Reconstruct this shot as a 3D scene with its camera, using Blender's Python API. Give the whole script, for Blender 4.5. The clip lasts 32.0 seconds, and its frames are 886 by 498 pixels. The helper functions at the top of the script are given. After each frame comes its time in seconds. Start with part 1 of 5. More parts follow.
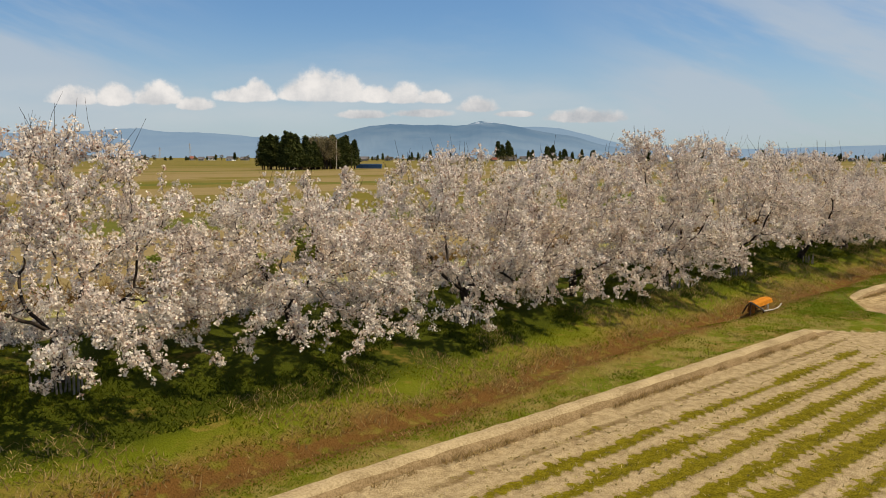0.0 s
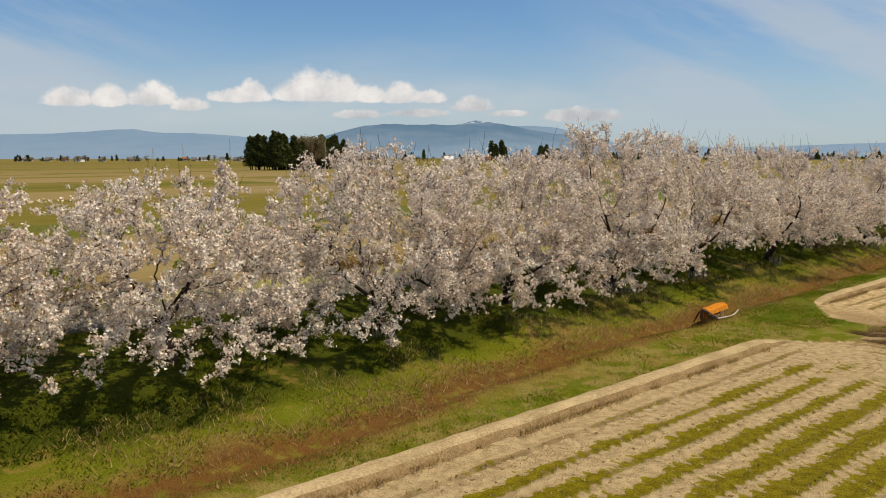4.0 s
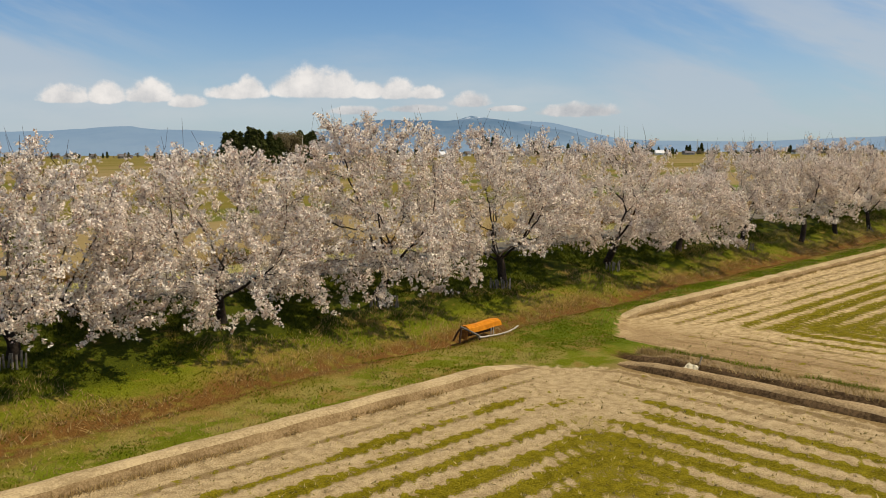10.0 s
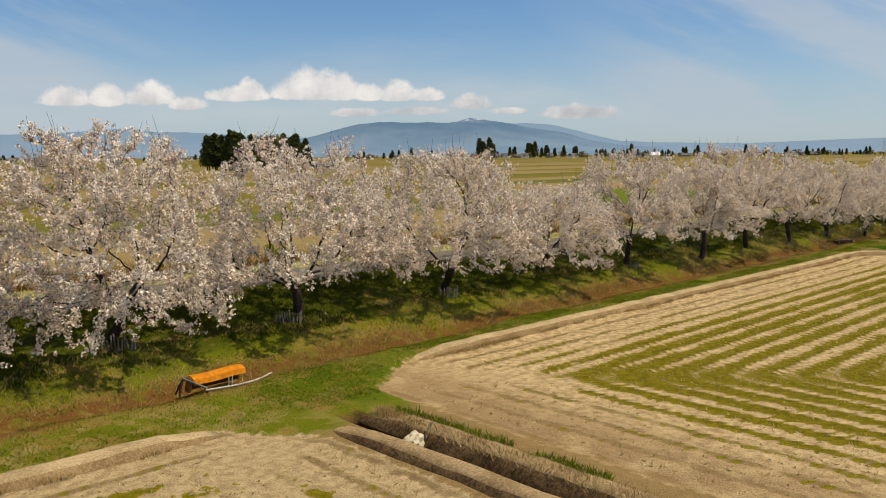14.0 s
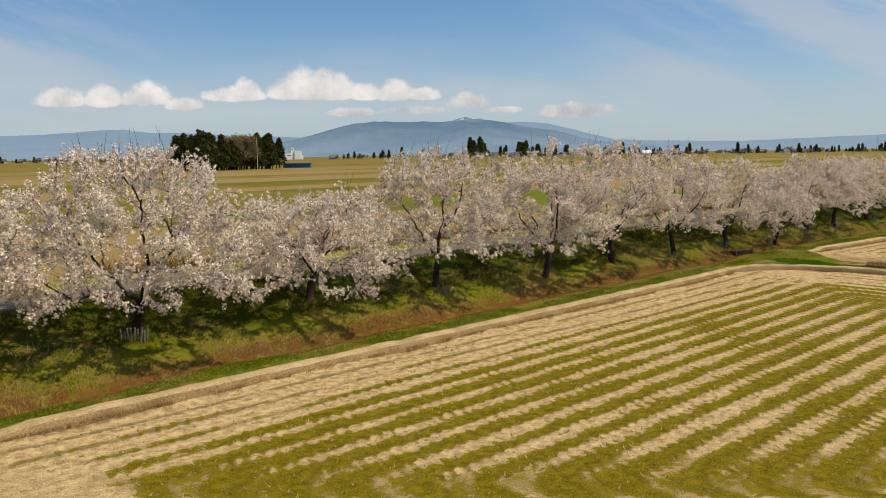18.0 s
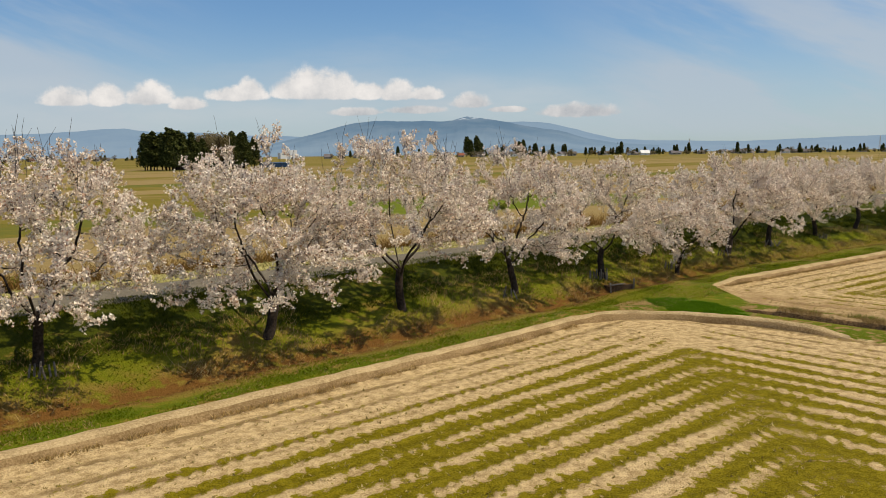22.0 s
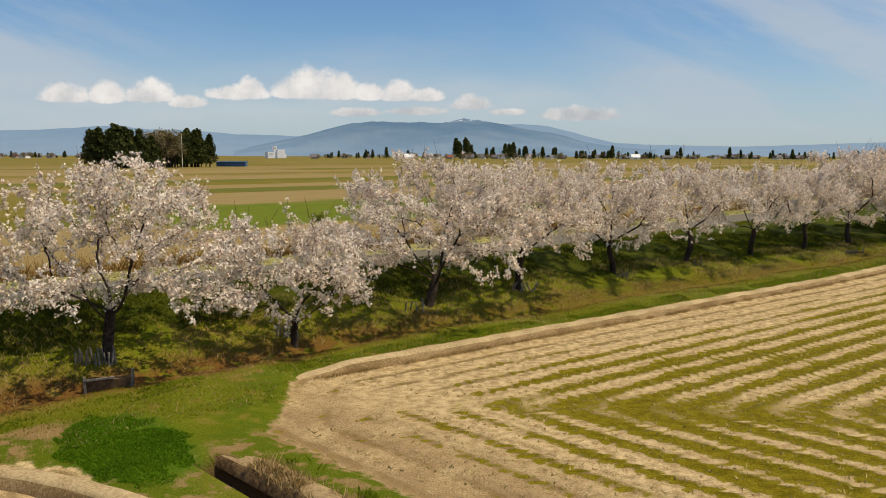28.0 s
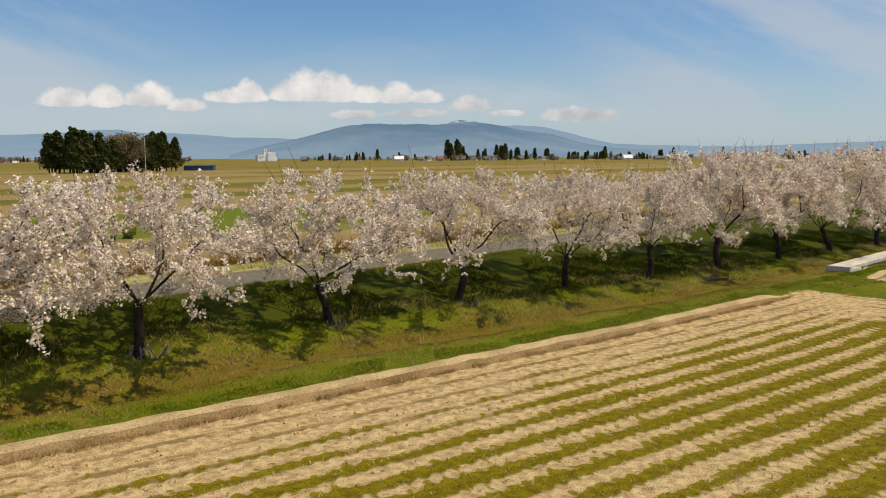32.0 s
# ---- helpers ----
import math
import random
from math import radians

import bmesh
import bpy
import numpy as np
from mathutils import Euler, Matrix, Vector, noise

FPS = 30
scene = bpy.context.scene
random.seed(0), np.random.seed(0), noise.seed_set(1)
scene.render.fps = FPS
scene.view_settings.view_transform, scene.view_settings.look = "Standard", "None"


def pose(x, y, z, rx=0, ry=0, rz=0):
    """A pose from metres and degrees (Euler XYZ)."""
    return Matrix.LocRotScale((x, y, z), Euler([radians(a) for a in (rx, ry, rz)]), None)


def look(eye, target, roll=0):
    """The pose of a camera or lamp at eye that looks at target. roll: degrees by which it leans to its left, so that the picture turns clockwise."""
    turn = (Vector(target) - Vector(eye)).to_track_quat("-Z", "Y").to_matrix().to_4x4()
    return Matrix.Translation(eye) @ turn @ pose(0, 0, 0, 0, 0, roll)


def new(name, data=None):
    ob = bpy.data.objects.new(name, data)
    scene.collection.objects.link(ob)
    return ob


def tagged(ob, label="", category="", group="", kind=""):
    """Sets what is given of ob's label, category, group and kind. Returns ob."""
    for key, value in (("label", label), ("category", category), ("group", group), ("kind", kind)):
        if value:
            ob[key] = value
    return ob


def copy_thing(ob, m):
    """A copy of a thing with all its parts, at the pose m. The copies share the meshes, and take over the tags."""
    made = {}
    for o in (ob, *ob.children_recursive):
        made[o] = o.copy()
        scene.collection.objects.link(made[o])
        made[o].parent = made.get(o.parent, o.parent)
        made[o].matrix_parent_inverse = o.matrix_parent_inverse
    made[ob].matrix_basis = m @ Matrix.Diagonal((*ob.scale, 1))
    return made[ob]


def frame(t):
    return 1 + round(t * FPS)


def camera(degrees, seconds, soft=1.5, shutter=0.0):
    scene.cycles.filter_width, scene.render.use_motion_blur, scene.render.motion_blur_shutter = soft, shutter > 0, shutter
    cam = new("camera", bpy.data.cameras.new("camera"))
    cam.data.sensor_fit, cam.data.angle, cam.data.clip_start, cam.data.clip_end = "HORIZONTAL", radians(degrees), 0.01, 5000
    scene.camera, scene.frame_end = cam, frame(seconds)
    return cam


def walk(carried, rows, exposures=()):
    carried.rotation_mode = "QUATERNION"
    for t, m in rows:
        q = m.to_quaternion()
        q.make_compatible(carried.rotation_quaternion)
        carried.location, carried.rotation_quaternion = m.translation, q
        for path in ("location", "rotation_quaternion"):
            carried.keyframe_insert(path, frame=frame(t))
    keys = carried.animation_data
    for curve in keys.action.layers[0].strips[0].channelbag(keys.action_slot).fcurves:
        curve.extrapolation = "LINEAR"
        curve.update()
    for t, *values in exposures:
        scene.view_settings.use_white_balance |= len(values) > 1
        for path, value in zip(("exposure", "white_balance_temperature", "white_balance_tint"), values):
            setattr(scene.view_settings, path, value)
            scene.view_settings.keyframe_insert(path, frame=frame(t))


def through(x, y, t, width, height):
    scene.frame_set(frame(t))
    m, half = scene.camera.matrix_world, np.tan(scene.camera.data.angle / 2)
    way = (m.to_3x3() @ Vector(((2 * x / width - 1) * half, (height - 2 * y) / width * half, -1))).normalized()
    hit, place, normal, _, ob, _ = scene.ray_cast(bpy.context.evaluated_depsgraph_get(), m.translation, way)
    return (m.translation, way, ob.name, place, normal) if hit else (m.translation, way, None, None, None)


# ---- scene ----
cam = camera(56.0, 32.0, soft=0.8)
PATH = [
    (0, (-3.779, -2.575, 5.029), (-2.431, -1.113, 4.81), 0.1),
    (0.5, (-3.367, -2.629, 5.035), (-2.019, -1.168, 4.815), 0.2),
    (1, (-2.975, -2.589, 5.032), (-1.625, -1.13, 4.811), 0.2),
    (1.5, (-2.561, -2.522, 5.014), (-1.21, -1.064, 4.793), 0.1),
    (2, (-2.162, -2.43, 4.996), (-0.809, -0.974, 4.777), -0.0),
    (2.5, (-1.792, -2.376, 5.003), (-0.439, -0.919, 4.783), -0.0),
    (4.5, (-0.483, -2.444, 4.893), (0.872, -0.99, 4.673), -0.2),
    (5, (-0.109, -2.564, 4.889), (1.244, -1.108, 4.667), -0.2),
    (5.5, (0.253, -2.705, 4.852), (1.609, -1.252, 4.632), -0.2),
    (6, (0.684, -2.906, 4.851), (2.042, -1.454, 4.63), -0.2),
    (6.5, (1.232, -3.132, 4.868), (2.59, -1.68, 4.644), -0.2),
    (7, (1.811, -3.343, 4.878), (3.171, -1.894, 4.651), -0.2),
    (7.5, (2.456, -3.571, 4.867), (3.818, -2.124, 4.639), -0.3),
    (8, (3.155, -3.81, 4.859), (4.517, -2.363, 4.629), -0.3),
    (8.5, (3.905, -4.064, 4.839), (5.266, -2.617, 4.609), -0.3),
    (9, (4.791, -4.334, 4.824), (6.148, -2.883, 4.593), -0.3),
    (9.5, (5.69, -4.575, 4.842), (7.047, -3.124, 4.609), -0.3),
    (10, (6.621, -4.871, 4.864), (7.978, -3.42, 4.634), -0.4),
    (10.5, (7.581, -5.131, 4.905), (8.937, -3.679, 4.677), -0.4),
    (11, (8.45, -5.351, 4.934), (9.807, -3.899, 4.71), -0.3),
    (11.5, (9.279, -5.572, 4.986), (10.636, -4.12, 4.763), -0.4),
    (12, (10.097, -5.793, 5.046), (11.455, -4.342, 4.823), -0.4),
    (12.5, (10.916, -5.973, 5.089), (12.273, -4.521, 4.864), -0.4),
    (13, (11.737, -6.125, 5.113), (13.094, -4.673, 4.888), -0.5),
    (13.5, (12.573, -6.262, 5.121), (13.929, -4.81, 4.896), -0.5),
    (15.5, (16.509, -6.657, 5.097), (17.866, -5.206, 4.871), -0.5),
    (16, (17.722, -6.713, 5.124), (19.082, -5.264, 4.894), -0.4),
    (16.5, (19.003, -6.783, 5.104), (20.364, -5.336, 4.873), -0.5),
    (17, (20.385, -6.919, 5.061), (21.745, -5.47, 4.832), -0.6),
    (17.5, (21.846, -7.024, 5.014), (23.205, -5.574, 4.786), -0.7),
    (18, (23.397, -7.009, 5.01), (24.758, -5.561, 4.783), -0.8),
    (18.5, (25.063, -6.894, 5.003), (26.423, -5.445, 4.776), -0.7),
    (19, (26.811, -6.728, 4.958), (28.169, -5.277, 4.732), -0.6),
    (19.5, (28.573, -6.457, 4.917), (29.929, -5.005, 4.692), -0.7),
    (20, (30.309, -6.107, 4.893), (31.666, -4.654, 4.668), -0.8),
    (20.5, (32.012, -5.771, 4.894), (33.367, -4.317, 4.667), -0.8),
    (21, (33.577, -5.428, 4.908), (34.931, -3.974, 4.675), -0.7),
    (21.5, (35.174, -5.078, 4.864), (36.529, -3.626, 4.634), -0.8),
    (22, (36.712, -4.802, 4.84), (38.068, -3.349, 4.612), -0.7),
    (22.5, (38.255, -4.552, 4.794), (39.612, -3.1, 4.567), -0.7),
    (23, (39.815, -4.327, 4.76), (41.173, -2.877, 4.532), -0.4),
    (23.5, (41.444, -4.147, 4.711), (42.803, -2.697, 4.484), -0.3),
    (24, (42.996, -4.041, 4.678), (44.356, -2.593, 4.453), -0.3),
    (24.5, (44.583, -3.97, 4.636), (45.944, -2.521, 4.414), -0.6),
    (25, (46.17, -3.905, 4.599), (47.531, -2.456, 4.379), -0.7),
    (25.5, (47.73, -3.893, 4.592), (49.089, -2.442, 4.371), -0.5),
    (27.5, (53.043, -4.246, 4.61), (54.403, -2.796, 4.389), -0.0),
    (28, (54.428, -4.353, 4.648), (55.787, -2.903, 4.424), 0.1),
    (28.5, (55.919, -4.442, 4.665), (57.279, -2.993, 4.442), 0.0),
    (29, (57.539, -4.48, 4.664), (58.899, -3.029, 4.443), -0.1),
    (29.5, (59.173, -4.514, 4.679), (60.532, -3.063, 4.458), -0.1),
    (30, (60.822, -4.543, 4.691), (62.181, -3.093, 4.472), -0.2),
    (30.5, (62.486, -4.581, 4.685), (63.844, -3.13, 4.468), -0.4),
    (31, (64.102, -4.613, 4.687), (65.461, -3.162, 4.469), -0.5),
    (31.5, (65.524, -4.67, 4.712), (66.884, -3.22, 4.491), -0.2),
    (32, (66.546, -4.631, 4.737), (67.906, -3.181, 4.517), -0.3),
]
walk(cam, [(t, look(eye, target, roll)) for t, eye, target, roll in PATH], [(0, -0.19, 7300, 10), (32, -0.19, 7300, 10)])

# ---- world, sun and sky ----
HEADING = radians(43.0)          # compass turn of the view, clockwise from +y
SUN_ELEV, SUN_AZ = radians(60), radians(138)   # azimuth clockwise from +y


class Nodes:
    """Short writing of shader node trees."""

    def __init__(self, tree):
        self.t = tree
        tree.nodes.clear()

    def n(self, kind, *ins):
        node = self.t.nodes.new(kind)
        for k, v in enumerate(ins):
            self.put(node.inputs[k], v)
        return node

    def put(self, socket, v):
        if v is None:
            return
        if isinstance(v, bpy.types.NodeSocket):
            self.t.links.new(v, socket)
        elif isinstance(v, (tuple, list)) and len(v) == 3 and socket.type == "RGBA":
            socket.default_value = (*v, 1)
        else:
            socket.default_value = v

    def m(self, op, a, b=None, c=None, clamp=False):
        node = self.n("ShaderNodeMath", a, b, c)
        node.operation, node.use_clamp = op, clamp
        return node.outputs[0]

    def step(self, v, lo, hi):
        node = self.n("ShaderNodeMapRange", v, lo, hi, 0.0, 1.0)
        node.interpolation_type = "SMOOTHSTEP"
        return node.outputs[0]

    def attribute(self, name):
        node = self.n("ShaderNodeAttribute")
        node.attribute_name = name
        return node.outputs["Fac"]

    def noise(self, vec, scale, detail=4.0, rough=0.55):
        node = self.n("ShaderNodeTexNoise")
        self.put(node.inputs["Vector"], vec)
        self.put(node.inputs["Scale"], scale)
        self.put(node.inputs["Detail"], detail)
        self.put(node.inputs["Roughness"], rough)
        return node.outputs[0]

    def scaled(self, vec, x, y, z):
        node = self.n("ShaderNodeMapping")
        self.put(node.inputs[0], vec)
        node.inputs[3].default_value = (x, y, z)
        return node.outputs[0]

    def mix(self, f, a, b):
        node = self.n("ShaderNodeMix")
        node.data_type = "RGBA"
        self.put(node.inputs[0], f)
        self.put(node.inputs[6], a)
        self.put(node.inputs[7], b)
        return node.outputs[2]


def make_world():
    world = bpy.data.worlds.new("sky")
    scene.world = world
    world.use_nodes = True
    g = Nodes(world.node_tree)
    sky = g.n("ShaderNodeTexSky")
    sky.sky_type, sky.sun_disc, sky.sun_elevation, sky.sun_rotation = "NISHITA", False, SUN_ELEV, SUN_AZ
    sky.air_density, sky.dust_density, sky.ozone_density = 1.0, 0.3, 2.0
    scaled = g.n("ShaderNodeVectorMath", sky.outputs[0], (SKY * 0.70, SKY * 1.02, SKY * 1.38))
    scaled.operation = "MULTIPLY"
    base = scaled.outputs[0]
    way = g.n("ShaderNodeTexCoord").outputs["Generated"]
    turned = g.n("ShaderNodeVectorRotate")
    turned.rotation_type = "Z_AXIS"
    g.put(turned.inputs[0], way)
    turned.inputs["Angle"].default_value = HEADING
    sep = g.n("ShaderNodeSeparateXYZ", turned.outputs[0])
    ahead = g.m("MAXIMUM", sep.outputs[1], 0.02)
    u, v = g.m("DIVIDE", sep.outputs[0], ahead), g.m("DIVIDE", sep.outputs[2], ahead)
    front = g.step(sep.outputs[1], 0.05, 0.3)
    flat = g.n("ShaderNodeCombineXYZ", u, v, 0.0).outputs[0]
    # cirrus veil over the whole dome
    veil_n = g.noise(g.scaled(turned.outputs[0], 1.6, 1.0, 7.0), 1.7, 5, 0.6)
    streak = g.n("ShaderNodeVectorRotate")
    streak.rotation_type = "Y_AXIS"
    g.put(streak.inputs[0], turned.outputs[0])
    streak.inputs["Angle"].default_value = radians(-22)
    veil_s = g.noise(g.scaled(streak.outputs[0], 1.2, 0.8, 6.0), 2.3, 5, 0.62)
    veil = g.m("MULTIPLY", g.step(veil_n, 0.5, 0.8), 0.35)
    side = g.step(g.m("ABSOLUTE", g.m("SUBTRACT", u, -0.08)), 0.14, 0.5)
    veil = g.m("ADD", veil, g.m("MULTIPLY", g.m("MULTIPLY", g.step(veil_s, 0.34, 0.64), side), 0.9))
    low = g.step(sep.outputs[2], 0.17, 0.0)
    veil = g.m("ADD", veil, g.m("MULTIPLY", low, 0.82), clamp=True)
    veil = g.m("MULTIPLY", veil, g.step(sep.outputs[2], -0.02, 0.03))
    col = g.mix(g.m("MULTIPLY", veil, 0.76), base, (0.52, 0.62, 0.765))
    mist = g.m("MULTIPLY", g.m("MULTIPLY", g.step(v, 0.020, 0.055), g.step(v, 0.105, 0.070)), g.step(g.noise(g.scaled(flat, 5.0, 16.0, 1.0), 1.0, 4), 0.30, 0.66))
    mist = g.m("MULTIPLY", g.m("MULTIPLY", mist, front), g.step(u, 0.34, 0.05))
    col = g.mix(g.m("MULTIPLY", mist, 0.42), col, (0.66, 0.72, 0.81))
    # cumulus banks low over the plain: middle, half-width, base and height in tangents
    density = None
    for cu, cb, wu, hv in CLOUDS:
        a = g.m("POWER", g.m("ABSOLUTE", g.m("DIVIDE", g.m("SUBTRACT", u, cu), wu)), 2.0)
        b = g.m("POWER", g.m("ABSOLUTE", g.m("DIVIDE", g.m("SUBTRACT", v, cb), hv)), 2.0)
        blob = g.m("SUBTRACT", 1.0, g.m("ADD", a, b))
        blob = g.m("SUBTRACT", blob, g.m("MULTIPLY", g.step(v, cb + 0.002, cb - 0.012), 2.5))
        density = blob if density is None else g.m("MAXIMUM", density, blob)
    puff = g.noise(flat, 26.0, 6, 0.62)
    fine = g.noise(flat, 75.0, 4, 0.6)
    lumps = g.m("ADD", g.m("MULTIPLY", g.m("SUBTRACT", puff, 0.5), 1.9), g.m("MULTIPLY", g.m("SUBTRACT", fine, 0.5), 0.7))
    body = g.m("MULTIPLY", g.step(g.m("ADD", density, lumps), -0.12, 0.55), front)
    shade = g.m("ADD", g.m("MULTIPLY", g.m("SUBTRACT", puff, 0.42), 2.0), g.m("MULTIPLY", g.step(v, 0.038, 0.080), 0.6), clamp=True)
    cloud = g.mix(shade, (0.50, 0.55, 0.64), (0.96, 0.97, 1.02))
    col = g.mix(g.m("MULTIPLY", body, 0.93), col, cloud)
    out = g.n("ShaderNodeOutputWorld")
    g.put(out.inputs[0], g.n("ShaderNodeBackground", col, 1.0).outputs[0])


SKY = 0.092
CLOUDS = [(-0.150, 0.068, 0.048, 0.038), (-0.122, 0.068, 0.028, 0.032), (-0.180, 0.070, 0.024, 0.022), (-0.085, 0.068, 0.030, 0.017), (-0.052, 0.066, 0.026, 0.023), (-0.018, 0.066, 0.024, 0.015),
          (-0.240, 0.068, 0.040, 0.017), (-0.225, 0.070, 0.020, 0.024), (0.036, 0.056, 0.026, 0.018), (-0.445, 0.064, 0.034, 0.022), (-0.395, 0.064, 0.026, 0.024), (-0.345, 0.064, 0.032, 0.026),
          (-0.300, 0.058, 0.024, 0.014), (0.165, 0.044, 0.052, 0.015), (-0.10, 0.048, 0.034, 0.008), (-0.03, 0.050, 0.04, 0.008), (0.08, 0.050, 0.03, 0.005)]
make_world()
sun = new("sun", bpy.data.lights.new("sun", "SUN"))
sun.data.energy, sun.data.angle, sun.data.color = 4.9, radians(0.53), (1.0, 0.905, 0.735)
sun.matrix_world = look((0, 0, 0), (-math.sin(SUN_AZ) * math.cos(SUN_ELEV), -math.cos(SUN_AZ) * math.cos(SUN_ELEV), -math.sin(SUN_ELEV)))


# ---- materials ----
def material(name, rough=0.85):
    mat = bpy.data.materials.new(name)
    mat.use_nodes = True
    g = Nodes(mat.node_tree)
    shader = g.n("ShaderNodeBsdfPrincipled")
    out = g.n("ShaderNodeOutputMaterial")
    g.put(out.inputs[0], shader.outputs[0])
    shader.inputs["Roughness"].default_value = rough
    if "Specular IOR Level" in shader.inputs:
        shader.inputs["Specular IOR Level"].default_value = 0.06
    return mat, g, shader


def bump(g, shader, height, strength, distance):
    node = g.n("ShaderNodeBump")
    g.put(node.inputs["Height"], height)
    node.inputs["Strength"].default_value, node.inputs["Distance"].default_value = strength, distance
    g.put(shader.inputs["Normal"], node.outputs[0])


def place(g):
    return g.n("ShaderNodeNewGeometry").outputs["Position"]


def speckled(name, dark, light, scale=8.0, rough=0.85, metal=0.0, depth=0.01, coarse=None):
    """A surface with grain at two scales between two colours."""
    mat, g, s = material(name, rough)
    p = g.n("ShaderNodeTexCoord").outputs["Object"]
    a, b = g.noise(p, scale, 5), g.noise(p, coarse or scale * 0.17, 3)
    f = g.step(g.m("ADD", g.m("MULTIPLY", a, 0.55), g.m("MULTIPLY", b, 0.45)), 0.36, 0.64)
    g.put(s.inputs["Base Color"], g.mix(f, dark, light))
    s.inputs["Metallic"].default_value = metal
    bump(g, s, a, 0.6, depth)
    return mat


def islands(name, dark, light, through=0.0, rough=0.8, accent=None):
    """Leaves, blades and petals: every piece its own shade between two colours, some light passing."""
    mat, g, s = material(name, rough)
    r = g.n("ShaderNodeNewGeometry").outputs["Random Per Island"]
    patch = g.noise(place(g), 0.9, 3)
    f = g.m("ADD", g.m("MULTIPLY", r, 0.65), g.m("MULTIPLY", g.step(patch, 0.35, 0.65), 0.35))
    col = g.mix(f, dark, light)
    if accent:
        col = g.mix(g.m("GREATER_THAN", g.m("FRACT", g.m("MULTIPLY", r, 7.31)), 0.9), col, accent)
    g.put(s.inputs["Base Color"], col)
    if through:
        tr = g.n("ShaderNodeBsdfTranslucent", col)
        mixed = g.n("ShaderNodeMixShader", through, s.outputs[0], tr.outputs[0])
        out = [n for n in g.t.nodes if n.type == "OUTPUT_MATERIAL"][0]
        g.put(out.inputs[0], mixed.outputs[0])
    return mat


def near_material():
    """Fields, verge, ditch and bank in one sheet: stubble soil with olive moss inside the fields, turf, straw and bare earth outside."""
    mat, g, s = material("field soil and turf", 0.95)
    p = place(g)
    n0, n1, n2, n3 = g.noise(p, 0.28, 3), g.noise(p, 1.1, 4), g.noise(p, 5.0, 5), g.noise(p, 28.0, 4)
    # bank and verge, laid by the distance from the ditch
    off = g.attribute("ditch")
    m1, m2 = g.noise(p, 0.55, 4), g.noise(p, 3.0, 5)
    east = g.n("ShaderNodeSeparateXYZ", p).outputs[0]
    foot = g.m("ADD", g.attribute("edge"), g.m("MULTIPLY", g.m("SUBTRACT", m2, 0.5), 0.5))
    gate = g.n("ShaderNodeVectorMath", p, (24.0, 8.5, 0.1))
    gate.operation = "DISTANCE"
    green = g.mix(n3, (0.052, 0.072, 0.003), (0.172, 0.184, 0.010))
    # darker green of the upper bank, with the trees' shade painted in
    shaded_slope = g.mix(n3, (0.016, 0.025, 0.002), (0.078, 0.090, 0.007))
    green = g.mix(g.step(g.m("ADD", off, g.m("MULTIPLY", g.m("SUBTRACT", m1, 0.5), 1.2)), 1.25, 2.1), green, shaded_slope)
    fresh = g.mix(n3, (0.048, 0.078, 0.004), (0.125, 0.155, 0.009))
    straw = g.mix(n3, (0.125, 0.08, 0.017), (0.31, 0.21, 0.056))
    earth = g.mix(n3, (0.075, 0.034, 0.008), (0.20, 0.098, 0.026))
    near = g.m("ABSOLUTE", g.m("ADD", off, g.m("MULTIPLY", g.m("SUBTRACT", m1, 0.5), 1.3)))
    turf = g.step(g.m("ADD", g.m("MULTIPLY", m1, 0.5), g.m("MULTIPLY", m2, 0.5)), 0.36, 0.51)
    turf = g.m("ADD", turf, g.m("ADD", g.m("MULTIPLY", g.step(off, 1.2, 2.4), 0.5), g.m("MULTIPLY", g.step(east, 55.0, 68.0), 0.4)), clamp=True)
    bright = g.mix(n3, (0.062, 0.082, 0.004), (0.185, 0.200, 0.013))
    # the lighter patches stop where the painted shade begins
    green = g.mix(g.m("MULTIPLY", g.step(g.noise(p, 0.9, 3), 0.52, 0.62), g.step(off, 1.7, 1.1)), green, bright)
    worn_strip = g.m("MULTIPLY", g.m("MULTIPLY", g.step(off, -0.4, -0.9), g.step(east, 26.0, 20.0)), g.step(g.noise(p, 1.7, 4), 0.44, 0.58))
    green = g.mix(g.m("MULTIPLY", worn_strip, 0.8), green, g.mix(n3, (0.16, 0.125, 0.03), (0.34, 0.27, 0.085)))
    bank = g.mix(turf, straw, green)
    bank = g.mix(g.m("MULTIPLY", g.m("MULTIPLY", g.step(near, 1.5, 0.4), g.m("SUBTRACT", 1.0, g.m("MULTIPLY", g.step(east, 55.0, 68.0), 0.7))), g.step(m2, 0.36, 0.62)), bank, straw)
    crumb = g.mix(g.m("ADD", g.m("MULTIPLY", n3, 0.5), g.m("MULTIPLY", n2, 0.5)), (0.12, 0.07, 0.022), (0.37, 0.255, 0.115))
    outer = g.step(g.m("ADD", off, g.m("MULTIPLY", g.m("SUBTRACT", m1, 0.5), 1.2)), -3.9, -4.7)
    bank = g.mix(g.m("MULTIPLY", outer, g.m("SUBTRACT", 1.0, g.m("MULTIPLY", g.m("MULTIPLY", g.step(east, 40.0, 50.0), g.step(m2, 0.4, 0.5)), 0.9))), bank, crumb)
    patch = g.n("ShaderNodeVectorMath", g.scaled(p, 1.0, 0.62, 1.0), (59.4, 8.3 * 0.62, 0.05))
    patch.operation = "DISTANCE"
    bank = g.mix(g.step(g.m("ADD", patch.outputs["Value"], g.m("MULTIPLY", g.m("SUBTRACT", n1, 0.5), 0.8)), 1.35, 0.75), bank, g.mix(n3, (0.030, 0.075, 0.003), (0.090, 0.165, 0.008)))
    worn = g.n("ShaderNodeVectorMath", p, (58.3, 9.6, 0.1))
